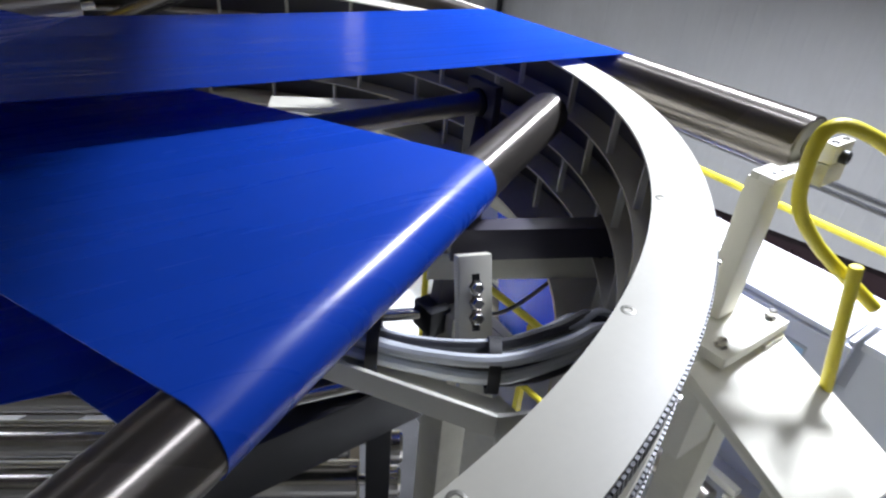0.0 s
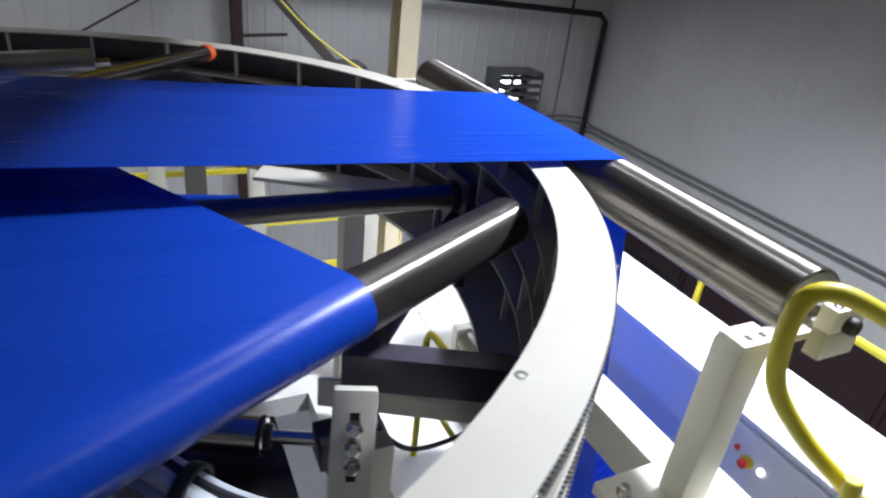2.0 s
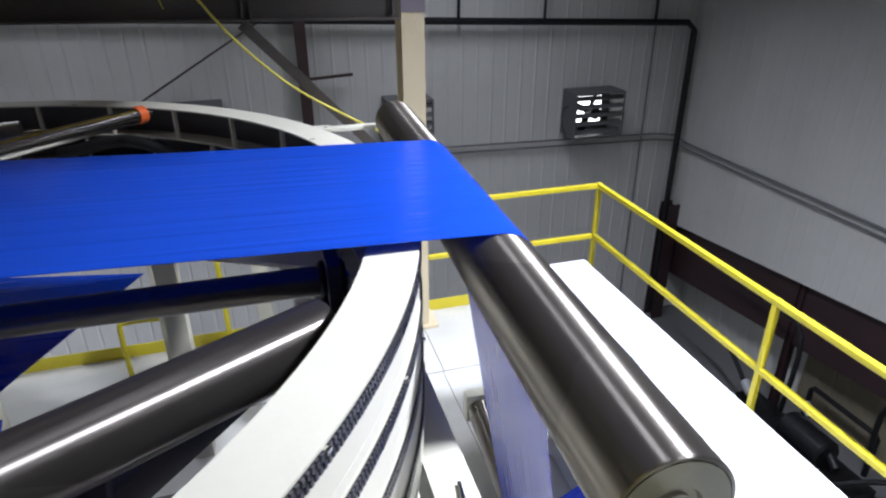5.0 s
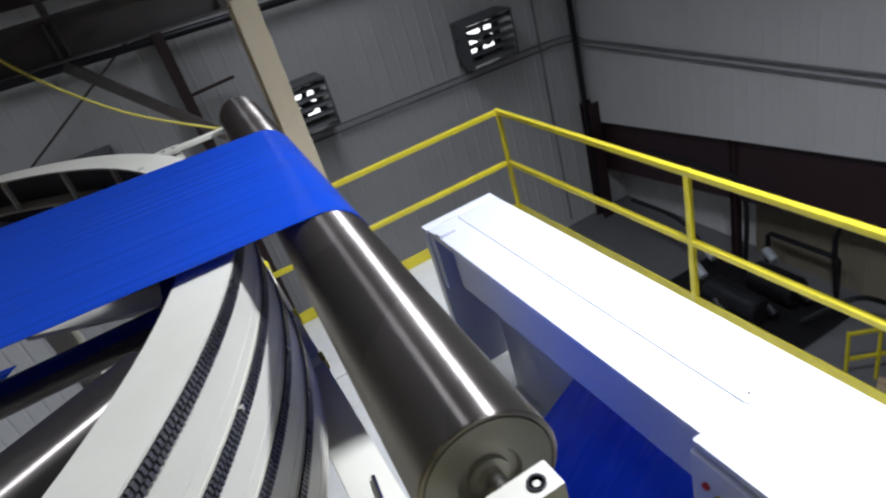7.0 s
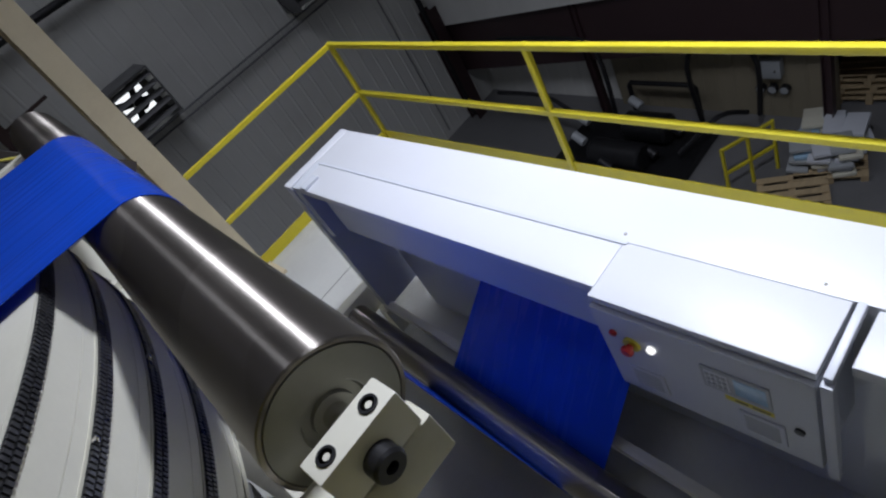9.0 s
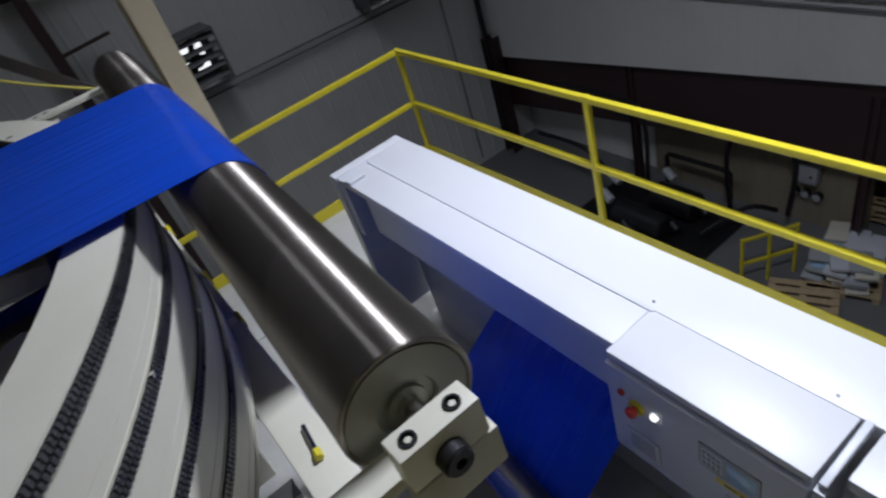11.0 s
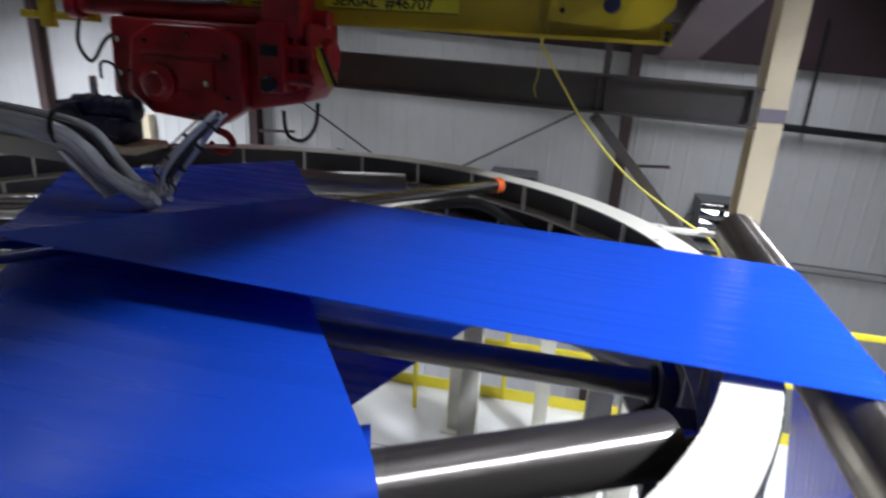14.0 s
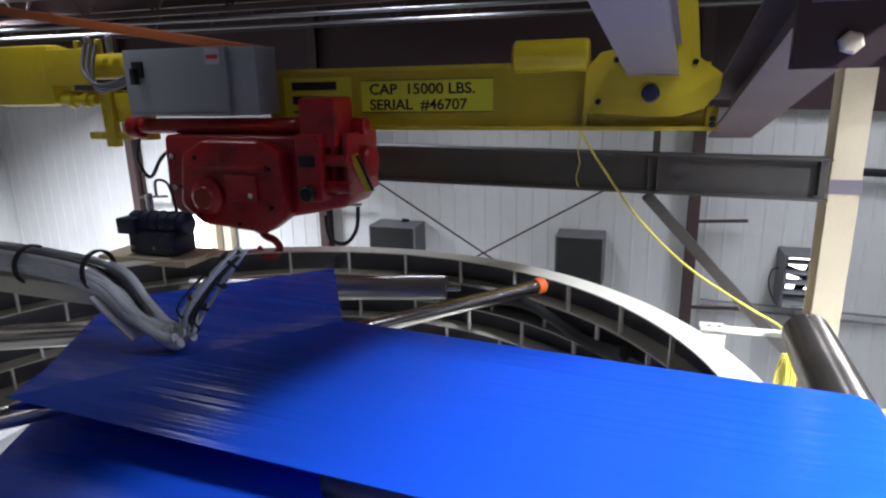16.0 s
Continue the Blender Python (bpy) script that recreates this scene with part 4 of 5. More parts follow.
part("clevis", boxes(((0.72, 1.70, 1.67), (0.80, 1.80, 1.77)), bevel=0.006), BLACK_STEEL, actuator)
part("gland", lathe(bmesh.new(), (0.585, 1.842, 1.72), (0.625, 1.823, 1.72), [(0, 0.058), (0.012, 0.058), (0.014, 0.036), (0.03, 0.036), (0.034, 0.030), (0.034, 0)], 24), BLACK_STEEL, actuator)
part("lower_rod", rod(bmesh.new(), (0.20, 1.70, 1.655), (0.72, 1.58, 1.655), 0.022, 16), CHROME, actuator)
part("black_body", boxes(((-0.15, 1.62, 1.42), (0.66, 2.02, 1.62)), bevel=0.01), BLACK_STEEL, actuator)

# cream support posts and yellow rails under the far side of the ring
for x in (0.44, 1.12):
    st = thing("ring_post", x, 5.0, 0, "cream painted steel post on the platform floor", "post", "ring posts")
    part("post", boxes(((x - 0.055, 4.95, 0.0), (x + 0.055, 5.05, 1.75)), bevel=0.006), CREAM_DULL, st)
    part("foot_plate", boxes(((x - 0.10, 4.90, 0.0), (x + 0.10, 5.10, 0.02))), CREAM_DULL, st)
for a in (30, 62, 100, 150, 200, 250):
    p = on_ring(RING_OUT - 0.05, a)
    st = thing("ring_support", p.x, p.y, 0, "cream painted steel support leg under the ring", "support leg", "ring supports")
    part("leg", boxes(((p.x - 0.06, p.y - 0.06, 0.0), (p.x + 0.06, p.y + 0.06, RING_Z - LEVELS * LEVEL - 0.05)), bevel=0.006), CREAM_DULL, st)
st = thing("ring_brace", 1.3, 3.2, 1.9, "cream painted flat steel brace under the ring", "brace")
part("flat", beam(bmesh.new(), (0.85, 3.3, 1.93), (1.5, 2.95, 1.93), 0.16, 0.02, bevel=0.003), CREAM, st)
lp = thing("hoop_rail", 0.15, 5.2, 0, "yellow bent tube hoop rail standing on the floor", "hoop rail")
part("tube", sweep(bmesh.new(), [(0.05, 5.2, 0.0), (0.05, 5.2, 0.46), (0.10, 5.2, 0.52), (0.30, 5.2, 0.52), (0.36, 5.2, 0.46), (0.36, 5.2, 0.0)], 0.02, 10, 3), YELLOW, lp)
# guard rail over the well, inside the ring
sr = thing("well_rail", 1.74, 2.5, 0, "yellow bent tube guard rail beside the well under the ring", "guard rail")
part("hoop", sweep(bmesh.new(), [(1.74, 3.12, 0.0), (1.74, 3.12, 0.80), (1.74, 3.10, 0.94), (1.74, 3.00, 1.0), (1.74, 2.5, 1.0), (1.74, 2.06, 1.0), (1.74, 1.97, 0.95), (1.74, 1.94, 0.80), (1.74, 1.94, 0.0)], 0.021, 12, 4), YELLOW, sr)
part("mid_rail", rod(bmesh.new(), (1.74, 3.11, 0.57), (1.74, 1.95, 0.57), 0.018, 12), YELLOW, sr)
part("post", beam(bmesh.new(), (1.74, 2.16, 0.0), (1.74, 2.16, 0.985), 0.038, 0.038, up=(0, 1, 0), bevel=0.004), YELLOW, sr)
lead = sweep(bmesh.new(), [(0.86, 1.74, 1.80), (0.98, 1.72, 1.66), (1.14, 1.74, 1.62), (1.30, 1.72, 1.70), (1.46, 1.68, 1.80)], 0.008, 8, 6)
tagged(part("sensor_lead", lead, HOSE_DARK), "thin dark lead slung across the inside of the ring", "cable")
# hose lying in the far side of the ring
bm = sweep(bmesh.new(), [on_ring(1.80, 38 + 4 * k, ring_z(on_ring(1.80, 38 + 4 * k).y) - LEVEL - 0.075 - 0.045 * math.sin(k * 0.8)) for k in range(10)], 0.033, 12, 6)
tagged(part("rubber_hose", bm, BLACK_RUBBER), "black rubber hose lying in the ring cage", "hose")


# ---- white cabinet ----
cab = thing("treater_cabinet", 2.8, 2.4, 0, "long white painted treater cabinet with a grey control panel", "cabinet")
CT = 1.338
part("body", boxes(((2.80, 0.0, 0.95), (3.06, 3.70, CT)), bevel=0.006), WHITE_CAB, cab)
part("lid", boxes(((2.60, 1.735, CT - 0.035), (2.785, 3.60, CT + 0.004)), bevel=0.004), WHITE_CAB, cab)
part("lid_hinge", boxes(((2.786, 1.72, CT - 0.012), (2.799, 3.62, CT + 0.008))), PANEL_GREY, cab)
part("front_panel", boxes(((2.655, 1.76, 0.98), (2.68, 3.52, CT - 0.035))), PANEL_GREY, cab)
part("end_cheek", boxes(((2.60, 3.60, 0.95), (2.80, 3.66, CT - 0.002)), bevel=0.004), PANEL_GREY, cab)
part("end_cap", boxes(((2.59, 3.66, 0.25), (3.06, 3.73, CT + 0.002)), bevel=0.004), WHITE_CAB, cab)
part("hook_plate", boxes(((2.60, 3.50, CT + 0.004), (2.70, 3.56, CT + 0.02)), bevel=0.004), PANEL_GREY, cab)
part("panel_top", boxes(((2.565, 1.075, CT - 0.03), (2.797, 1.735, CT + 0.004)), bevel=0.006), WHITE_CAB, cab)
ctrl = part("control_panel", boxes(((2.550, 1.075, 0.84), (2.79, 1.735, CT - 0.036)), bevel=0.008), PANEL_GREY, cab)
part("base", boxes(((2.85, 0.05, 0.0), (2.97, 3.60, 0.95))), PANEL_GREY, cab)
part("near_lid", boxes(((2.62, 0.0, CT - 0.05), (2.798, 1.02, CT - 0.006)), bevel=0.006), WHITE_CAB, cab)
part("near_front", boxes(((2.64, 0.0, 0.85), (2.72, 1.0, CT - 0.055))), PANEL_GREY, cab)
part("hinge_bracket", beam(bmesh.new(), (2.565, 1.05, CT - 0.01), (2.79, 1.05, CT + 0.012), 0.022, 0.03, bevel=0.004), PANEL_GREY, cab)
part("hinge_leg", boxes(((2.550, 1.035, 0.80), (2.580, 1.065, CT - 0.02)), bevel=0.004), PANEL_GREY, cab)
for y, x in ((1.15, 2.83), (1.75, 2.83)):
    part("screw", lathe(bmesh.new(), (x, y, CT), (x, y, CT + 0.004), [(0, 0.006), (0.003, 0.005), (0.003, 0)], 10), CHROME, cab)


def on_panel(name, y0, y1, z0, z1, out, material, label=""):
    return part(name, boxes(((2.551 - out, y0, z0), (2.551, y1, z1)), bevel=min(out, 0.003) * 0.6), material, ctrl, label)


on_panel("display", 1.19, 1.385, 1.09, 1.205, 0.006, GREY_BOX, "small control display with pale blue screen")
on_panel("screen", 1.20, 1.29, 1.105, 1.19, 0.007, SCREEN)
on_panel("keypad", 1.305, 1.375, 1.105, 1.19, 0.0075, WHITE_CAB)
rng = random.Random(3)
for a in range(4):
    for c in range(3):
        on_panel("key", 1.311 + 0.016 * a, 1.322 + 0.016 * a, 1.112 + 0.026 * c, 1.128 + 0.026 * c, 0.010, GREY_BOX)
on_panel("caution_label", 1.19, 1.33, 1.045, 1.072, 0.002, YELLOW, "yellow caution strip with unreadable print")
for y0, y1 in ((1.20, 1.25), (1.262, 1.30)):
    on_panel("print_bar", y0, y1, 1.054, 1.062, 0.003, PRINT_BLACK)
for y in (1.23, 1.60):
    on_panel("vent_frame", y - 0.065, y + 0.065, 0.90, 1.015, 0.008, PANEL_GREY)
    for k in range(7):
        on_panel("vent_slat", y - 0.05, y + 0.05, 0.912 + 0.0135 * k, 0.918 + 0.0135 * k, 0.010, GREY_BOX)
part("emergency_collar", lathe(bmesh.new(), (2.550, 1.612, 1.165), (2.532, 1.612, 1.165), [(0, 0.030), (0.010, 0.030), (0.012, 0.024), (0.012, 0)], 24), YELLOW, ctrl, "yellow collar of the stop button")
part("emergency_stop", lathe(bmesh.new(), (2.538, 1.612, 1.165), (2.505, 1.612, 1.165), [(0, 0.012), (0.012, 0.012), (0.014, 0.021), (0.026, 0.021), (0.031, 0.016), (0.032, 0)], 24), BUTTON_RED, ctrl, "red mushroom stop button")
part("lamp_button", lathe(bmesh.new(), (2.550, 1.542, 1.175), (2.535, 1.542, 1.175), [(0, 0.014), (0.010, 0.014), (0.014, 0.010), (0.014, 0)], 20), LAMP_WHITE, ctrl, "lit white push button")
part("red_button", lathe(bmesh.new(), (2.550, 1.672, 1.195), (2.538, 1.672, 1.195), [(0, 0.013), (0.010, 0.013), (0.012, 0.010), (0.012, 0)], 20), BUTTON_RED, ctrl, "small red push button")
part("lock", lathe(bmesh.new(), (2.550, 1.125, 1.03), (2.540, 1.125, 1.03), [(0, 0.014), (0.008, 0.014), (0.009, 0.011), (0.009, 0)], 20), BLACK_PLASTIC, ctrl)

# ---- overhead crane ----
GY = 4.45
crane = thing("overhead_crane", 0, GY, 3.1, "yellow enamelled bridge crane girder with capacity signs", "crane")
part("girder_web", boxes(((-1.10, GY, 3.122), (1.50, GY + 0.016, 3.44))), CRANE_YELLOW, crane)
part("lower_flange", boxes(((-1.10, GY - 0.09, 3.10), (1.55, GY + 0.11, 3.122))), CRANE_YELLOW, crane)
part("upper_flange", boxes(((-1.10, GY - 0.06, 3.44), (0.9, GY + 0.08, 3.46))), CRANE_YELLOW, crane)
part("stiffener", boxes(((0.875, GY - 0.075, 3.122), (0.89, GY, 3.44))), CRANE_YELLOW, crane)
part("drive_drum", rod(bmesh.new(), (0.50, GY - 0.08, 3.49), (0.90, GY - 0.08, 3.49), 0.085, 32), CRANE_YELLOW, crane)
bm = bmesh.new()
prof = [(0.88, 3.19), (1.34, 3.17), (1.47, 3.21), (1.54, 3.29), (1.55, 3.38), (1.44, 3.46), (1.40, 3.80), (1.32, 3.80), (1.30, 3.52), (1.06, 3.52), (0.96, 3.50), (0.89, 3.42)]
v0 = [bm.verts.new((x, GY - 0.10, z)) for x, z in prof]
v1 = [bm.verts.new((x, GY - 0.06, z)) for x, z in prof]
bm.faces.new(v0)
bm.faces.new(v1[::-1])
for k in range(len(prof)):
    bm.faces.new([v0[k], v0[(k + 1) % len(prof)], v1[(k + 1) % len(prof)], v1[k]])
part("end_plate", bm, CRANE_YELLOW, crane)
part("pin", rod(bmesh.new(), (1.215, GY - 0.13, 3.29), (1.215, GY - 0.05, 3.29), 0.045, 24), NAVY, crane)
part("web_rib", boxes(((0.89, GY - 0.035, 3.165), (1.47, GY, 3.178))), CRANE_YELLOW, crane)
for bx, bz in ((1.04, 3.46), (1.42, 3.44), (1.52, 3.16), (1.52, 3.13), (0.955, 3.25)):
    part("bolt", lathe(bmesh.new(), (bx, GY - 0.09, bz), (bx, GY - 0.115, bz), [(0, 0.016), (0.02, 0.016), (0.024, 0.012), (0.024, 0)], 6), BLACK_STEEL, crane, smooth=False)
part("end_lug", boxes(((1.49, GY - 0.05, 3.10), (1.55, GY + 0.05, 3.22)), bevel=0.004), CRANE_YELLOW, crane)
part("far_truck", boxes(((-3.40, GY - 0.10, 3.26), (-2.78, GY + 0.10, 3.68)), bevel=0.06), CRANE_YELLOW, crane)
part("trolley_shaft", rod(bmesh.new(), (-2.8, GY, 3.52), (-1.9, GY, 3.52), 0.085, 20), CRANE_YELLOW, crane)
part("truck_flange", boxes(((-2.80, GY - 0.13, 3.40), (-2.42, GY - 0.06, 3.64)), bevel=0.02), CRANE_YELLOW, crane)
part("truck_axle", rod(bmesh.new(), (-2.72, GY - 0.08, 3.30), (-2.42, GY - 0.08, 3.30), 0.035, 16), CRANE_YELLOW, crane)
for bx in (-2.66, -2.52):
    part("axle_nut", rod(bmesh.new(), (bx, GY - 0.08, 3.30), (bx + 0.05, GY - 0.08, 3.30), 0.055, 8), CRANE_YELLOW, crane)
for k in range(4):
    part("fitting", rod(bmesh.new(), (-2.50 + 0.09 * k, GY - 0.10, 3.60), (-2.50 + 0.09 * k, GY - 0.10, 3.69 + 0.02 * (k % 2)), 0.024, 10), BRUSHED if k % 2 else CRANE_YELLOW, crane)
for k in range(3):
    part("cable", sweep(bmesh.new(), [(-2.42 + 0.05 * k, GY - 0.12, 3.66), (-2.40 + 0.04 * k, GY - 0.18, 3.50), (-2.28, GY - 0.20, 3.40 - 0.02 * k), (-2.10, GY - 0.20, 3.42 - 0.02 * k), (-1.94, GY - 0.18, 3.50 - 0.03 * k)], 0.012, 8, 5), CONDUIT, crane)
part("trolley_beam", boxes(((-2.9, GY - 0.02, 3.26), (-1.1, GY + 0.05, 3.36)), bevel=0.006), CRANE_YELLOW, crane)
part("drop_bar", boxes(((-2.36, GY - 0.12, 2.98), (-2.27, GY - 0.06, 3.40)), bevel=0.008), CRANE_YELLOW, crane)
part("drop_bracket", boxes(((-2.27, GY - 0.09, 3.15), (-1.98, GY - 0.03, 3.34)), bevel=0.006), CRANE_YELLOW, crane)
part("drop_foot", boxes(((-2.52, GY - 0.10, 3.03), (-1.95, GY - 0.05, 3.08)), bevel=0.006), CRANE_YELLOW, crane)


def sign(name, x0, x1, z0, z1, lines, label, parent):
    p = part(name, boxes(((x0, GY - 0.005, z0), (x1, GY - 0.001, z1))), SIGN_YELLOW, parent, label, smooth=False)
    for text, x, z, size, squeeze in lines:
        cu = bpy.data.curves.new("lettering", "FONT")
        cu.body, cu.size, cu.extrude, cu.offset = text, size, 0.0006, 0.0016
        tmp = new("lettering", cu)
        me = bpy.data.meshes.new_from_object(tmp.evaluated_get(bpy.context.evaluated_depsgraph_get()))
        bpy.data.objects.remove(tmp)
        me.transform(pose(x, GY - 0.0062, z, 90, 0, 0) @ Matrix.Diagonal((squeeze, 1, 1, 1)))
        me.materials.append(PRINT_BLACK)
        ob = new("lettering", me)
        ob.parent = p
    return p


sg = sign("capacity_sign", -0.455, 0.365, 3.20, 3.385, [("CAP  15000 LBS.", -0.40, 3.305, 0.085, 1.12), ("SERIAL  #46707", -0.40, 3.215, 0.085, 1.09)], "yellow capacity sign with black lettering", crane)
for z0, z1 in ((3.198, 3.202), (3.383, 3.387)):
    part("sign_border", boxes(((-0.455, GY - 0.0065, z0), (0.365, GY - 0.005, z1))), PRINT_BLACK, sg)
mk = part("maker_plate", boxes(((-0.99, GY - 0.005, 3.17), (-0.52, GY - 0.001, 3.41))), SIGN_YELLOW, crane, "yellow maker's plate with black bars", smooth=False)
for x0, x1, z0, z1 in ((-0.93, -0.62, 3.335, 3.385), (-0.93, -0.70, 3.25, 3.30), (-0.93, -0.66, 3.20, 3.21)):
    part("print_bar", boxes(((x0, GY - 0.0065, z0), (x1, GY - 0.005, z1))), PRINT_BLACK, mk)

enc = thing("control_enclosure", -1.4, 4.3, 3.15, "grey steel control enclosure on the crane trolley", "enclosure")
eb = part("body", boxes(((-1.95, 4.16, 3.195), (-1.19, 4.40, 3.60)), bevel=0.006), GREY_BOX, enc)
part("side_box", boxes(((-1.186, 4.18, 3.20), (-1.00, 4.40, 3.595)), bevel=0.005), GREY_BOX, enc)
part("switch_base", boxes(((-1.88, 4.145, 3.43), (-1.80, 4.165, 3.53)), bevel=0.006), BLACK_PLASTIC, enc)
part("switch_handle", boxes(((-1.86, 4.10, 3.39), (-1.83, 4.15, 3.49)), bevel=0.008), BLACK_PLASTIC, enc)
part("door_seam", boxes(((-1.93, 4.1575, 3.215), (-1.21, 4.1595, 3.219))), CONDUIT, enc)
for z in (3.27, 3.53):
    part("hinge", rod(bmesh.new(), (-1.195, 4.155, z - 0.03), (-1.195, 4.155, z + 0.03), 0.008, 8), BRUSHED, enc)
part("label_plate", boxes(((-1.33, 4.155, 3.50), (-1.23, 4.16, 3.59))), WHITE_CAB, enc, "small white label with red print bars")
part("print_bar", boxes(((-1.32, 4.152, 3.53), (-1.24, 4.155, 3.555))), BUTTON_RED, enc)

hoist = thing("chain_hoist", -1.0, 4.2, 2.5, "red enamelled chain hoist with dark grease stains", "hoist")


def blob(prof, y0, y1, mat, name, bevel):
    bm = bmesh.new()
    a = [bm.verts.new((x, y0, z)) for x, z in prof]
    b = [bm.verts.new((x, y1, z)) for x, z in prof]
    bm.faces.new(a)
    bm.faces.new(b[::-1])
    for k in range(len(prof)):
        bm.faces.new([a[k], a[(k + 1) % len(prof)], b[(k + 1) % len(prof)], b[k]])
    bmesh.ops.recalc_face_normals(bm, faces=bm.faces)
    bmesh.ops.bevel(bm, geom=list(bm.edges), offset=bevel, segments=3, affect="EDGES", profile=0.5)
    return part(name, bm, mat, hoist)


blob([(-1.72, 3.08), (-1.74, 2.62), (-1.62, 2.56), (-0.86, 2.58), (-0.46, 2.66), (-0.40, 2.76), (-0.40, 3.08)], 4.16, 4.52, RED, "main_body", 0.03)
blob([(-1.50, 2.98), (-1.55, 2.66), (-1.40, 2.54), (-0.95, 2.50), (-0.80, 2.60), (-0.80, 2.98), (-0.95, 3.06), (-1.35, 3.06)], 4.04, 4.18, RED, "gear_cover", 0.03)
part("cover_boss", lathe(bmesh.new(), (-1.32, 4.05, 2.72), (-1.32, 3.97, 2.72), [(0, 0.11), (0.04, 0.11), (0.06, 0.07), (0.08, 0.06), (0.08, 0)], 28), RED, hoist)
part("cover_plate", boxes(((-1.18, 4.01, 2.70), (-0.96, 4.05, 2.86)), bevel=0.008), RED, hoist)
part("cover_ridge", boxes(((-1.45, 4.02, 2.88), (-0.90, 4.05, 2.92)), bevel=0.008), RED, hoist)
for k in range(7):
    a = radians(30 + k * 50)
    p = Vector((-1.18 + 0.34 * math.cos(a), 4.04, 2.78 + 0.23 * math.sin(a)))
    part("cover_bolt", lathe(bmesh.new(), p, p + Vector((0, -0.015, 0)), [(0, 0.014), (0.012, 0.014), (0.014, 0.01), (0.014, 0)], 6), BLACK_STEEL, hoist, smooth=False)
for x, z in ((-1.0, 2.74), (-1.66, 2.95), (-1.66, 2.75)):
    part("oil_plug", lathe(bmesh.new(), (x, 4.02 if x > -1.5 else 4.16, z), (x, 3.99 if x > -1.5 else 4.14, z), [(0, 0.02), (0.02, 0.018), (0.02, 0)], 8), CHROME, hoist)
part("upper_hook_arm", boxes(((-0.67, 4.05, 3.02), (-0.44, 4.30, 3.30)), bevel=0.03), RED, hoist)
part("chain_guide", boxes(((-0.68, 4.00, 2.72), (-0.52, 4.16, 3.10)), bevel=0.02), RED, hoist)
for x in (-0.60,):
    part("guide_slot", boxes(((x - 0.05, 3.985, 2.92), (x + 0.05, 4.0, 2.98)), bevel=0.005), BLACK_STEEL, hoist)
    part("chain_nut", rod(bmesh.new(), (x, 4.0, 2.77), (x, 3.95, 2.77), 0.045, 8), BLACK_STEEL, hoist)
for z in (2.80, 2.95):
    part("clevis_bar", rod(bmesh.new(), (-0.54, 4.06, z), (-0.36, 4.06, z), 0.035, 16), RED, hoist)
stripe = part("warning_tag", beam(bmesh.new(), (-0.36, 4.10, 2.98), (-0.27, 4.10, 2.78), 0.05, 0.012, up=(0, 1, 0)), SIGN_YELLOW, hoist, "yellow and black striped tag")
part("tag_stripe", beam(bmesh.new(), (-0.335, 4.09, 2.98), (-0.245, 4.09, 2.78), 0.014, 0.012, up=(0, 1, 0)), PRINT_BLACK, stripe)
for x0, x1 in ((-0.50, -0.47), (-0.42, -0.39)):
    part("end_fin", boxes(((x0, 4.08, 2.74), (x1, 4.50, 3.10)), bevel=0.008), RED, hoist)
part("motor_end", rod(bmesh.new(), (-0.40, 4.30, 2.92), (-0.33, 4.30, 2.92), 0.10, 24), RED, hoist)
part("trolley_arm", rod(bmesh.new(), (-2.0, 4.28, 3.13), (-0.35, 4.28, 3.13), 0.05, 20), RED, hoist)
part("trolley_end", rod(bmesh.new(), (-2.07, 4.28, 3.12), (-1.98, 4.28, 3.12), 0.075, 20), RED, hoist)
part("hook_collar", rod(bmesh.new(), (-1.10, 4.24, 2.54), (-1.10, 4.24, 2.46), 0.05, 16), RED, hoist)
part("lower_hook", sweep(bmesh.new(), [(-1.10, 4.24, 2.50), (-1.10, 4.24, 2.45), (-1.07, 4.24, 2.43), (-1.02, 4.24, 2.41), (-0.99, 4.24, 2.36), (-1.03, 4.24, 2.31), (-1.10, 4.24, 2.31), (-1.15, 4.24, 2.35)], 0.024, 10, 5), RED, hoist)
part("power_loop", sweep(bmesh.new(), [(-0.62, 4.2, 2.60), (-0.60, 4.2, 2.46), (-0.50, 4.2, 2.43), (-0.42, 4.2, 2.52), (-0.40, 4.2, 2.66)], 0.012, 8, 5), HOSE_DARK, hoist)
part("power_lead", sweep(bmesh.new(), [(-1.95, 4.2, 3.05), (-1.98, 4.2, 2.90), (-1.90, 4.2, 2.80), (-1.80, 4.2, 2.92), (-1.72, 4.2, 2.98)], 0.012, 8, 5), HOSE_DARK, hoist)

# crane runway steel above
for nm, p, q, w, h, mat, lab in (
    ("runway_beam", (0.98, 1.5, 4.02), (1.235, 4.5, 3.43), 0.25, 0.16, PURPLE_GREY, "mauve grey steel runway member under the roof"),
    ("runway_beam", (1.66, 1.6, 3.86), (1.672, 4.95, 3.135), 0.23, 0.24, RUNWAY_MAROON, "dull maroon steel runway member under the roof"),
):
    ob = part(nm, i_beam(bmesh.new(), p, q, w, h), mat, smooth=False)
    tagged(ob, lab, "beam", "runway beams")
sp = thing("splice_plate", 1.75, 2.6, 3.5, "dark brown bolted splice plate on the runway steel", "plate")
part("plate", boxes(((1.52, 2.60, 3.375), (2.10, 2.625, 3.80))), MAROON, sp)
for x in (1.635, 1.78):
    part("bolt", lathe(bmesh.new(), (x, 2.60, 3.43), (x, 2.575, 3.43), [(0, 0.026), (0.02, 0.026), (0.024, 0.02), (0.024, 0)], 6), TAN, sp, smooth=False)

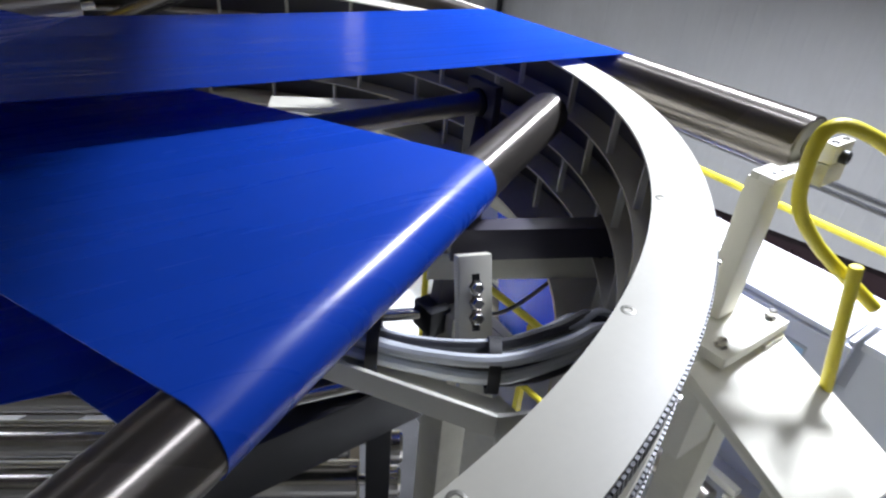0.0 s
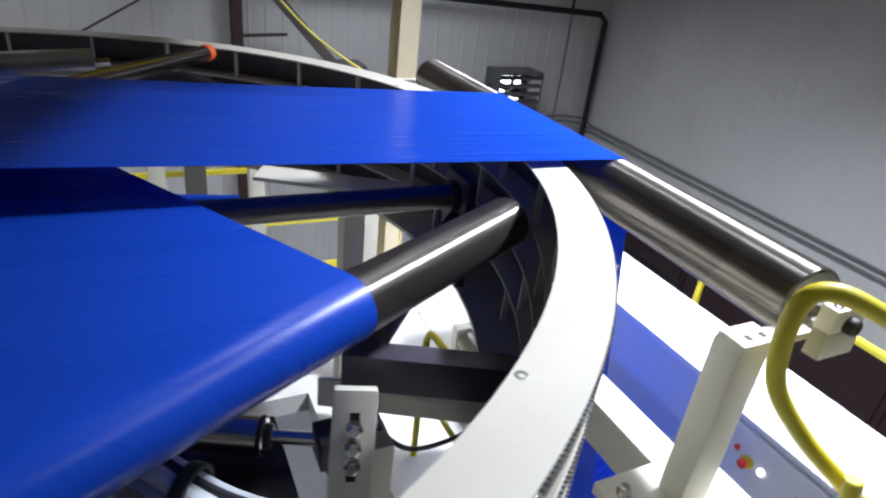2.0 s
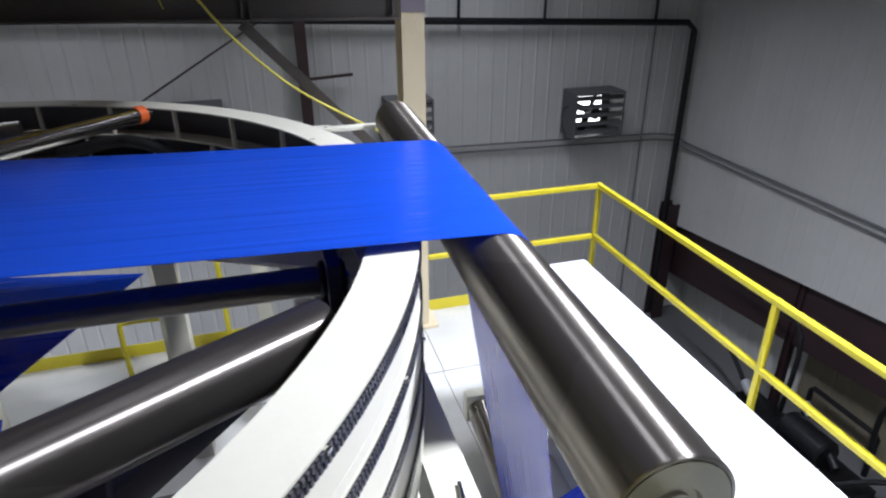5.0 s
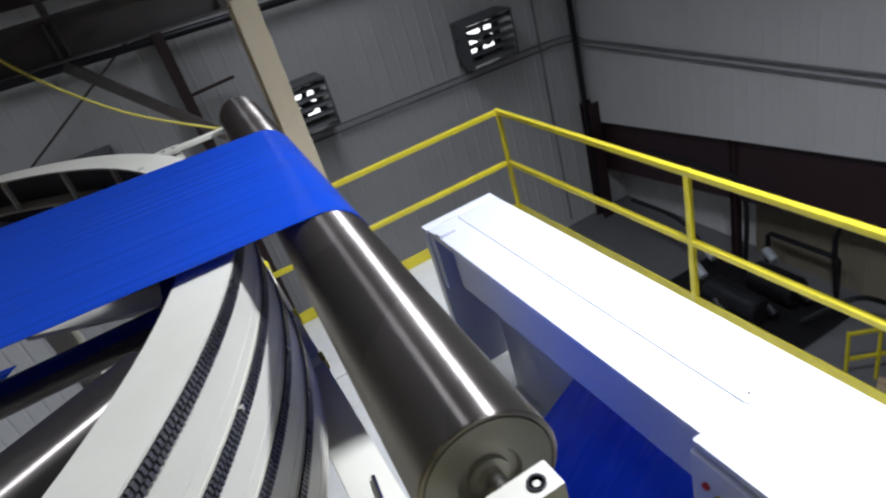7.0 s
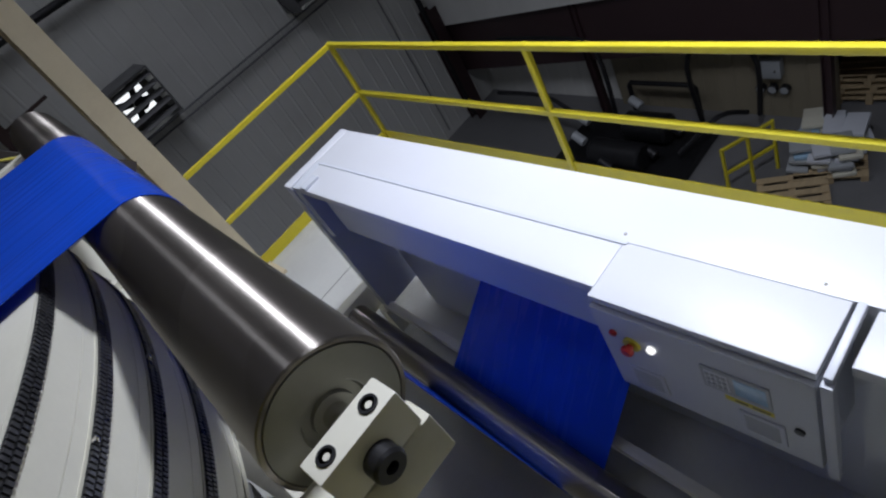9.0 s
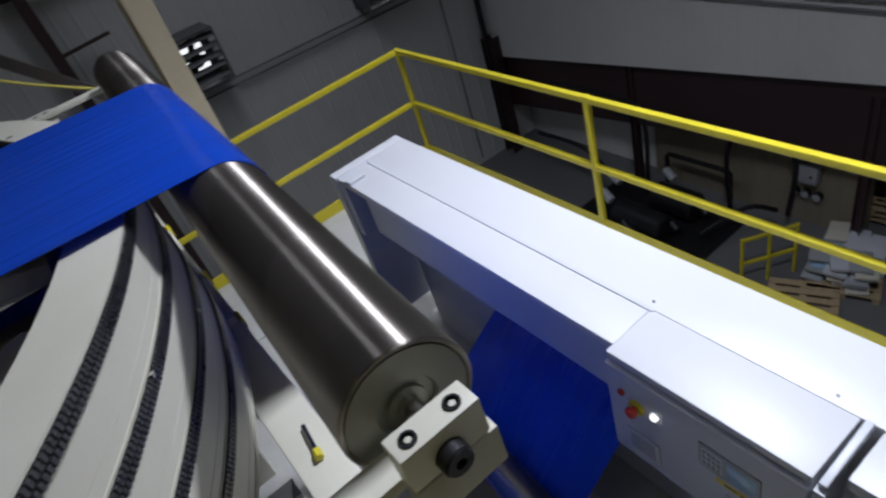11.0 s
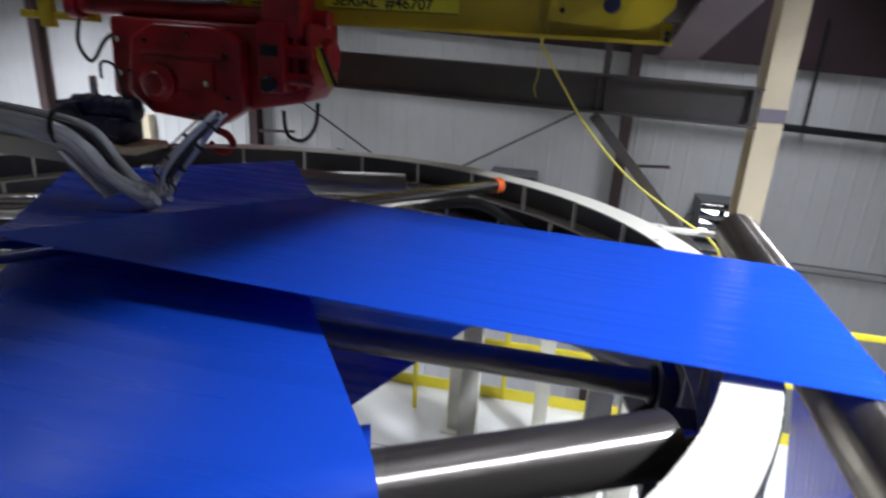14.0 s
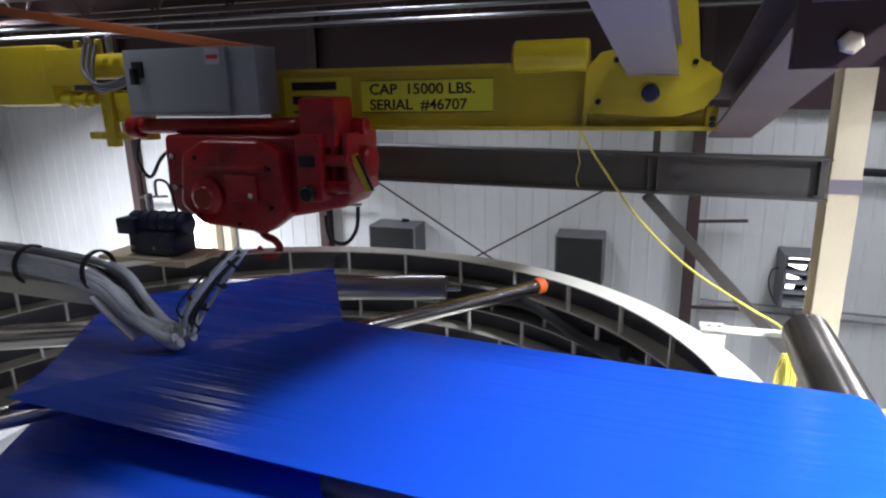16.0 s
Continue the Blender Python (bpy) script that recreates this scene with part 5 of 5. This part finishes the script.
# gear motor on the far rim
gm = thing("gear_motor", -1.62, 3.95, 2.34, "navy blue gear motor on a pale board", "gear motor")
part("board", boxes(((-2.02, 3.80, 2.325), (-1.36, 4.12, 2.365)), bevel=0.004), TAN, gm)
part("gear_case", boxes(((-1.82, 3.86, 2.375), (-1.46, 4.04, 2.52)), bevel=0.02), NAVY, gm)
part("motor_barrel", rod(bmesh.new(), (-1.84, 3.95, 2.56), (-1.42, 3.95, 2.56), 0.07, 24), NAVY, gm)
for k in range(5):
    x = -1.76 + 0.07 * k
    part("fin", lathe(bmesh.new(), (x, 3.95, 2.56), (x + 0.012, 3.95, 2.56), [(0, 0.06), (0, 0.077), (0.012, 0.077), (0.012, 0.06)], 20), NAVY, gm)
part("connector", rod(bmesh.new(), (-1.70, 3.95, 2.60), (-1.70, 3.95, 2.74), 0.022, 12), CHROME, gm)
part("terminal_box", boxes(((-1.88, 3.84, 2.50), (-1.74, 3.96, 2.60)), bevel=0.012), NAVY, gm)
part("output_flange", rod(bmesh.new(), (-1.50, 3.87, 2.47), (-1.50, 3.82, 2.47), 0.055, 20), NAVY, gm)
for bx in (-1.78, -1.62, -1.50):
    part("bolt", rod(bmesh.new(), (bx, 3.865, 2.42), (bx, 3.845, 2.42), 0.012, 6), BRUSHED, gm)
part("lead", sweep(bmesh.new(), [(-1.64, 3.95, 2.73), (-1.63, 3.95, 2.82), (-1.54, 3.95, 2.80), (-1.50, 3.95, 2.62)], 0.009, 8, 5), HOSE_DARK, gm)

# hose boom over the far side of the film
boom = thing("hose_boom", -0.9, 2.75, 2.6, "cream boom carrying a fan of clear hoses and cables", "hose boom")
part("boom_channel", beam(bmesh.new(), (-1.9, 2.62, 2.66), (-0.62, 2.62, 2.62), 0.10, 0.07, bevel=0.005), CREAM, boom)
part("end_plate", beam(bmesh.new(), (-0.69, 2.58, 2.63), (-0.52, 2.58, 2.48), 0.09, 0.012, bevel=0.002), WHITE_CAB, boom)
rng = random.Random(11)
for k in range(15):
    o = Vector((rng.uniform(-0.03, 0.03), rng.uniform(-0.05, 0.05), rng.uniform(-0.02, 0.035)))
    low = Vector((-0.42 + 0.022 * (k % 5) - 0.02, 2.60 + rng.uniform(-0.05, 0.05), 2.475 + rng.uniform(0, 0.03)))
    pts = [Vector((-1.9, 2.62, 2.74)) + o, Vector((-1.2, 2.62, 2.725)) + o, Vector((-0.84, 2.62, 2.70)) + o, Vector((-0.64, 2.62, 2.655)) + o * 1.1, Vector((-0.53, 2.61, 2.56)) + o * 0.9, low + Vector((-0.02, 0, 0.0)), low + Vector((0.03, 0, 0.008))]
    part("hose", sweep(bmesh.new(), pts, 0.018 if k % 3 else 0.012, 10, 6), HOSE_GREY if k % 6 else HOSE_DARK, boom)
for k in range(16):
    o = Vector((rng.uniform(-0.035, 0.035), rng.uniform(-0.05, 0.05), rng.uniform(-0.02, 0.02)))
    foot = Vector((-0.40 + rng.uniform(0, 0.05), 2.60 + rng.uniform(-0.04, 0.04), 2.49))
    part("cable", sweep(bmesh.new(), [foot, foot + Vector((0.05, 0.01, 0.02)), Vector((-0.32, 2.64, 2.58)) + o, Vector((-0.26, 2.70, 2.69)) + o * 0.8, Vector((-0.205, 2.78, 2.77)) + o * 0.7], rng.uniform(0.004, 0.008), 8, 5), (HOSE_GREY, HOSE_DARK, HOSE_GREY, CREAM)[k % 4], boom)
for f in (0.25, 0.6, 0.9):
    c = Vector((-0.35, 2.62, 2.55)).lerp(Vector((-0.215, 2.77, 2.755)), f)
    part("tie", lathe(bmesh.new(), c, c + Vector((0.006, 0.005, 0.008)), [(0, 0.038), (0, 0.046), (0.011, 0.046), (0.011, 0.038)], 16), BLACK_RUBBER, boom)
part("rise_plate", beam(bmesh.new(), (-0.37, 2.70, 2.50), (-0.195, 2.80, 2.77), 0.014, 0.012, up=(0.5, 0.5, 0.7)), WHITE_CAB, boom)
for x in (-1.05, -0.72):
    part("strap", lathe(bmesh.new(), (x, 2.62, 2.71), (x + 0.015, 2.62, 2.71), [(0, 0.070), (0, 0.080), (0.015, 0.080), (0.015, 0.070)], 20), BLACK_RUBBER, boom)
part("boom_mast", rod(bmesh.new(), (-1.88, 2.62, 0.0), (-1.88, 2.62, 2.64), 0.05, 20), CREAM_DULL, boom)

# yellow power cable sagging from the crane to the far post
yc = sweep(bmesh.new(), [(0.855, 4.56, 3.12), (0.86, 4.6, 3.05), (1.008, 4.6, 2.829), (1.161, 4.6, 2.619), (1.361, 4.6, 2.41), (1.556, 4.6, 2.254), (1.839, 4.6, 2.08), (2.018, 4.6, 1.972), (2.10, 4.62, 1.80), (2.12, 4.64, 1.2)], 0.0075, 8, 5)
tagged(part("power_cable", yc, CABLE_YELLOW), "yellow power cable sagging down from the crane", "cable")
lp = sweep(bmesh.new(), [(0.86, 4.55, 3.10), (0.84, 4.55, 2.98), (0.852, 4.55, 2.90), (0.835, 4.55, 2.82), (0.85, 4.55, 2.76)], 0.0035, 8, 5)
tagged(part("cable_tail", lp, CABLE_YELLOW), "thin yellow cable tail looped below the crane", "cable")

cs = sweep(bmesh.new(), [(1.93, 4.10, 2.02), (1.95, 4.12, 1.80), (1.94, 4.10, 1.2), (1.96, 4.08, 0.4)], 0.006, 8, 5)
coil = thing("cable_coil", 1.95, 4.1, 1.9, "hank of yellow cable hanging behind the roller", "cable")
part("strand", cs, CABLE_YELLOW, coil)
for k in range(4):
    dx = 0.014 * k
    part("strand", sweep(bmesh.new(), [(1.92 + dx, 4.12, 2.03), (1.90 + dx, 4.14, 1.88), (1.91 + dx * 1.5, 4.14, 1.70), (1.94 + dx, 4.12, 1.86), (1.94 + dx, 4.12, 2.02)], 0.006, 8, 4), CABLE_YELLOW, coil)
ob = part("conductor_rail", beam(bmesh.new(), (-4.2, 5.0, 4.06), (-1.4, 5.0, 3.60), 0.05, 0.07, bevel=0.006), RUST_ORANGE)
tagged(ob, "orange conductor rail strung under the roof by the crane", "conductor rail")
for k in range(3):
    ob = part("roof_purlin", i_beam(bmesh.new(), (-13.5, 6.4 + 1.6 * k, 4.75), (9.9, 6.4 + 1.6 * k, 4.75), 0.12, 0.28), BROWN, smooth=False)
    tagged(ob, "dark brown steel roof purlin", "purlin", "roof purlins")

# ---- the hall below, past the guard rail ----
def pallet(x, y, z, turn):
    p = thing("pallet", x, y, z, "raw timber pallet on the concrete floor", "pallet", "pallets")
    m = pose(x, y, z, 0, 0, turn)
    for k in range(3):
        part("bearer", box(bmesh.new(), (-0.6, -0.5 + 0.45 * k, 0), (0.6, -0.4 + 0.45 * k, 0.10), 0, m), WOOD, p, smooth=False)
    for k in range(7):
        part("board", box(bmesh.new(), (-0.6 + 0.18 * k, -0.5, 0.10), (-0.48 + 0.18 * k, 0.5, 0.122), 0, m), WOOD, p, smooth=False)
    return p


pallet(8.80, 4.05, HALL_Z, 25)
pallet(9.95, 3.95, HALL_Z, 20)
for k in range(5):
    pallet(11.9, 3.9 + 0.02 * (k % 2), HALL_Z + 0.123 * k, 5 + 3 * (k % 3))
rng = random.Random(21)
load = thing("sack_load", 9.95, 3.95, HALL_Z + 0.122, "untidy stack of printed white sacks on a pallet", "sacks")
for lay in range(6):
    for k in range(6):
        m = pose(9.95 + (k % 2 - 0.5) * 0.48 + rng.uniform(-0.07, 0.07), 3.95 + (k // 2 - 1) * 0.30 + rng.uniform(-0.06, 0.06), HALL_Z + 0.165 + 0.075 * lay + rng.uniform(-0.01, 0.02), rng.uniform(-5, 5), rng.uniform(-5, 5), 20 + rng.uniform(-14, 14))
        part("sack", box(bmesh.new(), (-0.25, -0.16, -0.038), (0.25, 0.16, 0.038), 0.03, m), rng.choice((CREAM_DULL, PANEL_GREY, SCREEN, PANEL_GREY, CREAM_DULL, GREY_BOX)), load)
guard = thing("floor_guard_rail", 9.0, 5.5, HALL_Z, "yellow low guard rail on the hall floor", "guard rail")
for z in (0.5, 1.0):
    part("rail", beam(bmesh.new(), (8.80, 5.05, HALL_Z + z), (9.58, 4.60, HALL_Z + z), 0.045, 0.045), YELLOW, guard)
for p in ((8.80, 5.05), (9.19, 4.825), (9.58, 4.60)):
    part("post", beam(bmesh.new(), (*p, HALL_Z), (*p, HALL_Z + 1.03), 0.045, 0.045, up=(0, 1, 0)), YELLOW, guard)
pump = thing("pump_skid", 9.5, 9.0, HALL_Z, "dark pump skid with pipes in the dim hall", "pump skid")
part("tank", rod(bmesh.new(), (8.9, 8.3, HALL_Z + 0.5), (8.9, 9.4, HALL_Z + 0.5), 0.26, 24), BLACK_STEEL, pump)
part("skid", boxes(((8.2, 7.6, HALL_Z), (10.2, 10.4, HALL_Z + 0.18))), BLACK_STEEL, pump)
part("motor", rod(bmesh.new(), (9.7, 8.2, HALL_Z + 0.5), (9.7, 9.1, HALL_Z + 0.5), 0.28, 20), BLACK_STEEL, pump)
for pts in ([(9.7, 9.3, -4.6), (9.7, 9.3, -3.0), (9.9, 10.2, -2.9), (9.9, 11.8, -2.9)], [(10.4, 8.0, -5.0), (10.4, 8.0, -3.6), (10.4, 6.9, -3.5), (10.4, 6.9, -4.8)], [(9.4, 9.9, -4.4), (9.4, 10.6, -3.9), (9.4, 11.9, -3.9)], [(9.2, 7.8, -4.8), (9.8, 7.3, -4.4), (10.2, 7.0, -4.6)]):
    part("pipe", sweep(bmesh.new(), pts, 0.045, 10, 4), BLACK_STEEL, pump)
for k in range(6):
    p = (8.4 + 0.33 * k, 7.8 + rng.uniform(0, 2.2), HALL_Z + rng.uniform(0.3, 0.9))
    part("valve", rod(bmesh.new(), p, (p[0] + 0.05, p[1] + 0.25, p[2] + 0.12), 0.09, 12), GREY_BOX if k % 2 else BLACK_STEEL, pump)
pump.location.y -= 1.7
up = sweep(bmesh.new(), [(10.5, 7.75, HALL_Z), (10.5, 7.75, -4.40), (10.5, 7.70, -4.34), (10.5, 6.42, -4.33), (10.5, 6.36, -4.40), (10.5, 6.36, HALL_Z)], 0.05, 12, 1)
tagged(part("bent_pipe", up, BLACK_STEEL), "dark pipe bent over before the tan wall", "pipe")
gauge_box = thing("wall_box", 10.78, 5.1, -4.1, "small grey cabinet on the tan wall", "wall box")
part("body", boxes(((10.68, 4.92, -4.26), (10.83, 5.30, -3.92)), bevel=0.01), GREY_BOX, gauge_box)
part("knob", rod(bmesh.new(), (10.68, 5.0, -4.09), (10.65, 5.0, -4.09), 0.02, 12), CHROME, gauge_box)
for y in (4.92, 5.12, 5.32):
    g = thing("gauge", 10.8, y, -4.55, "round pale dial gauge on the tan wall", "gauge", "wall gauges")
    part("case", lathe(bmesh.new(), (10.84, y, -4.55), (10.74, y, -4.55), [(0, 0.085), (0.09, 0.085), (0.10, 0.075), (0.095, 0.07)], 24), BLACK_STEEL, g)
    part("dial", lathe(bmesh.new(), (10.75, y, -4.55), (10.744, y, -4.55), [(0, 0.07), (0.006, 0.07), (0.006, 0)], 24), GREY_BOX, g)


# ---- what moves ----
WEB_SPEED = 0.60


def spin(t, a, b, r, step, turn=1):
    """Turns a roller about its axis at the speed of the film."""
    d = (Vector(b) - Vector(a)).normalized()
    rate = turn * WEB_SPEED / r
    walk(t, [(k * step, Matrix.Translation(a) @ Matrix.Rotation(rate * k * step, 4, d)) for k in range(int(round(16.0 / step)) + 1)])


def motions():
    spin(guide, ROLL_A, ROLL_B, ROLL_R, 0.2)
    spin(low_roll, LOW_A, LOW_B, LOW_R, 0.2, -1)


motions()
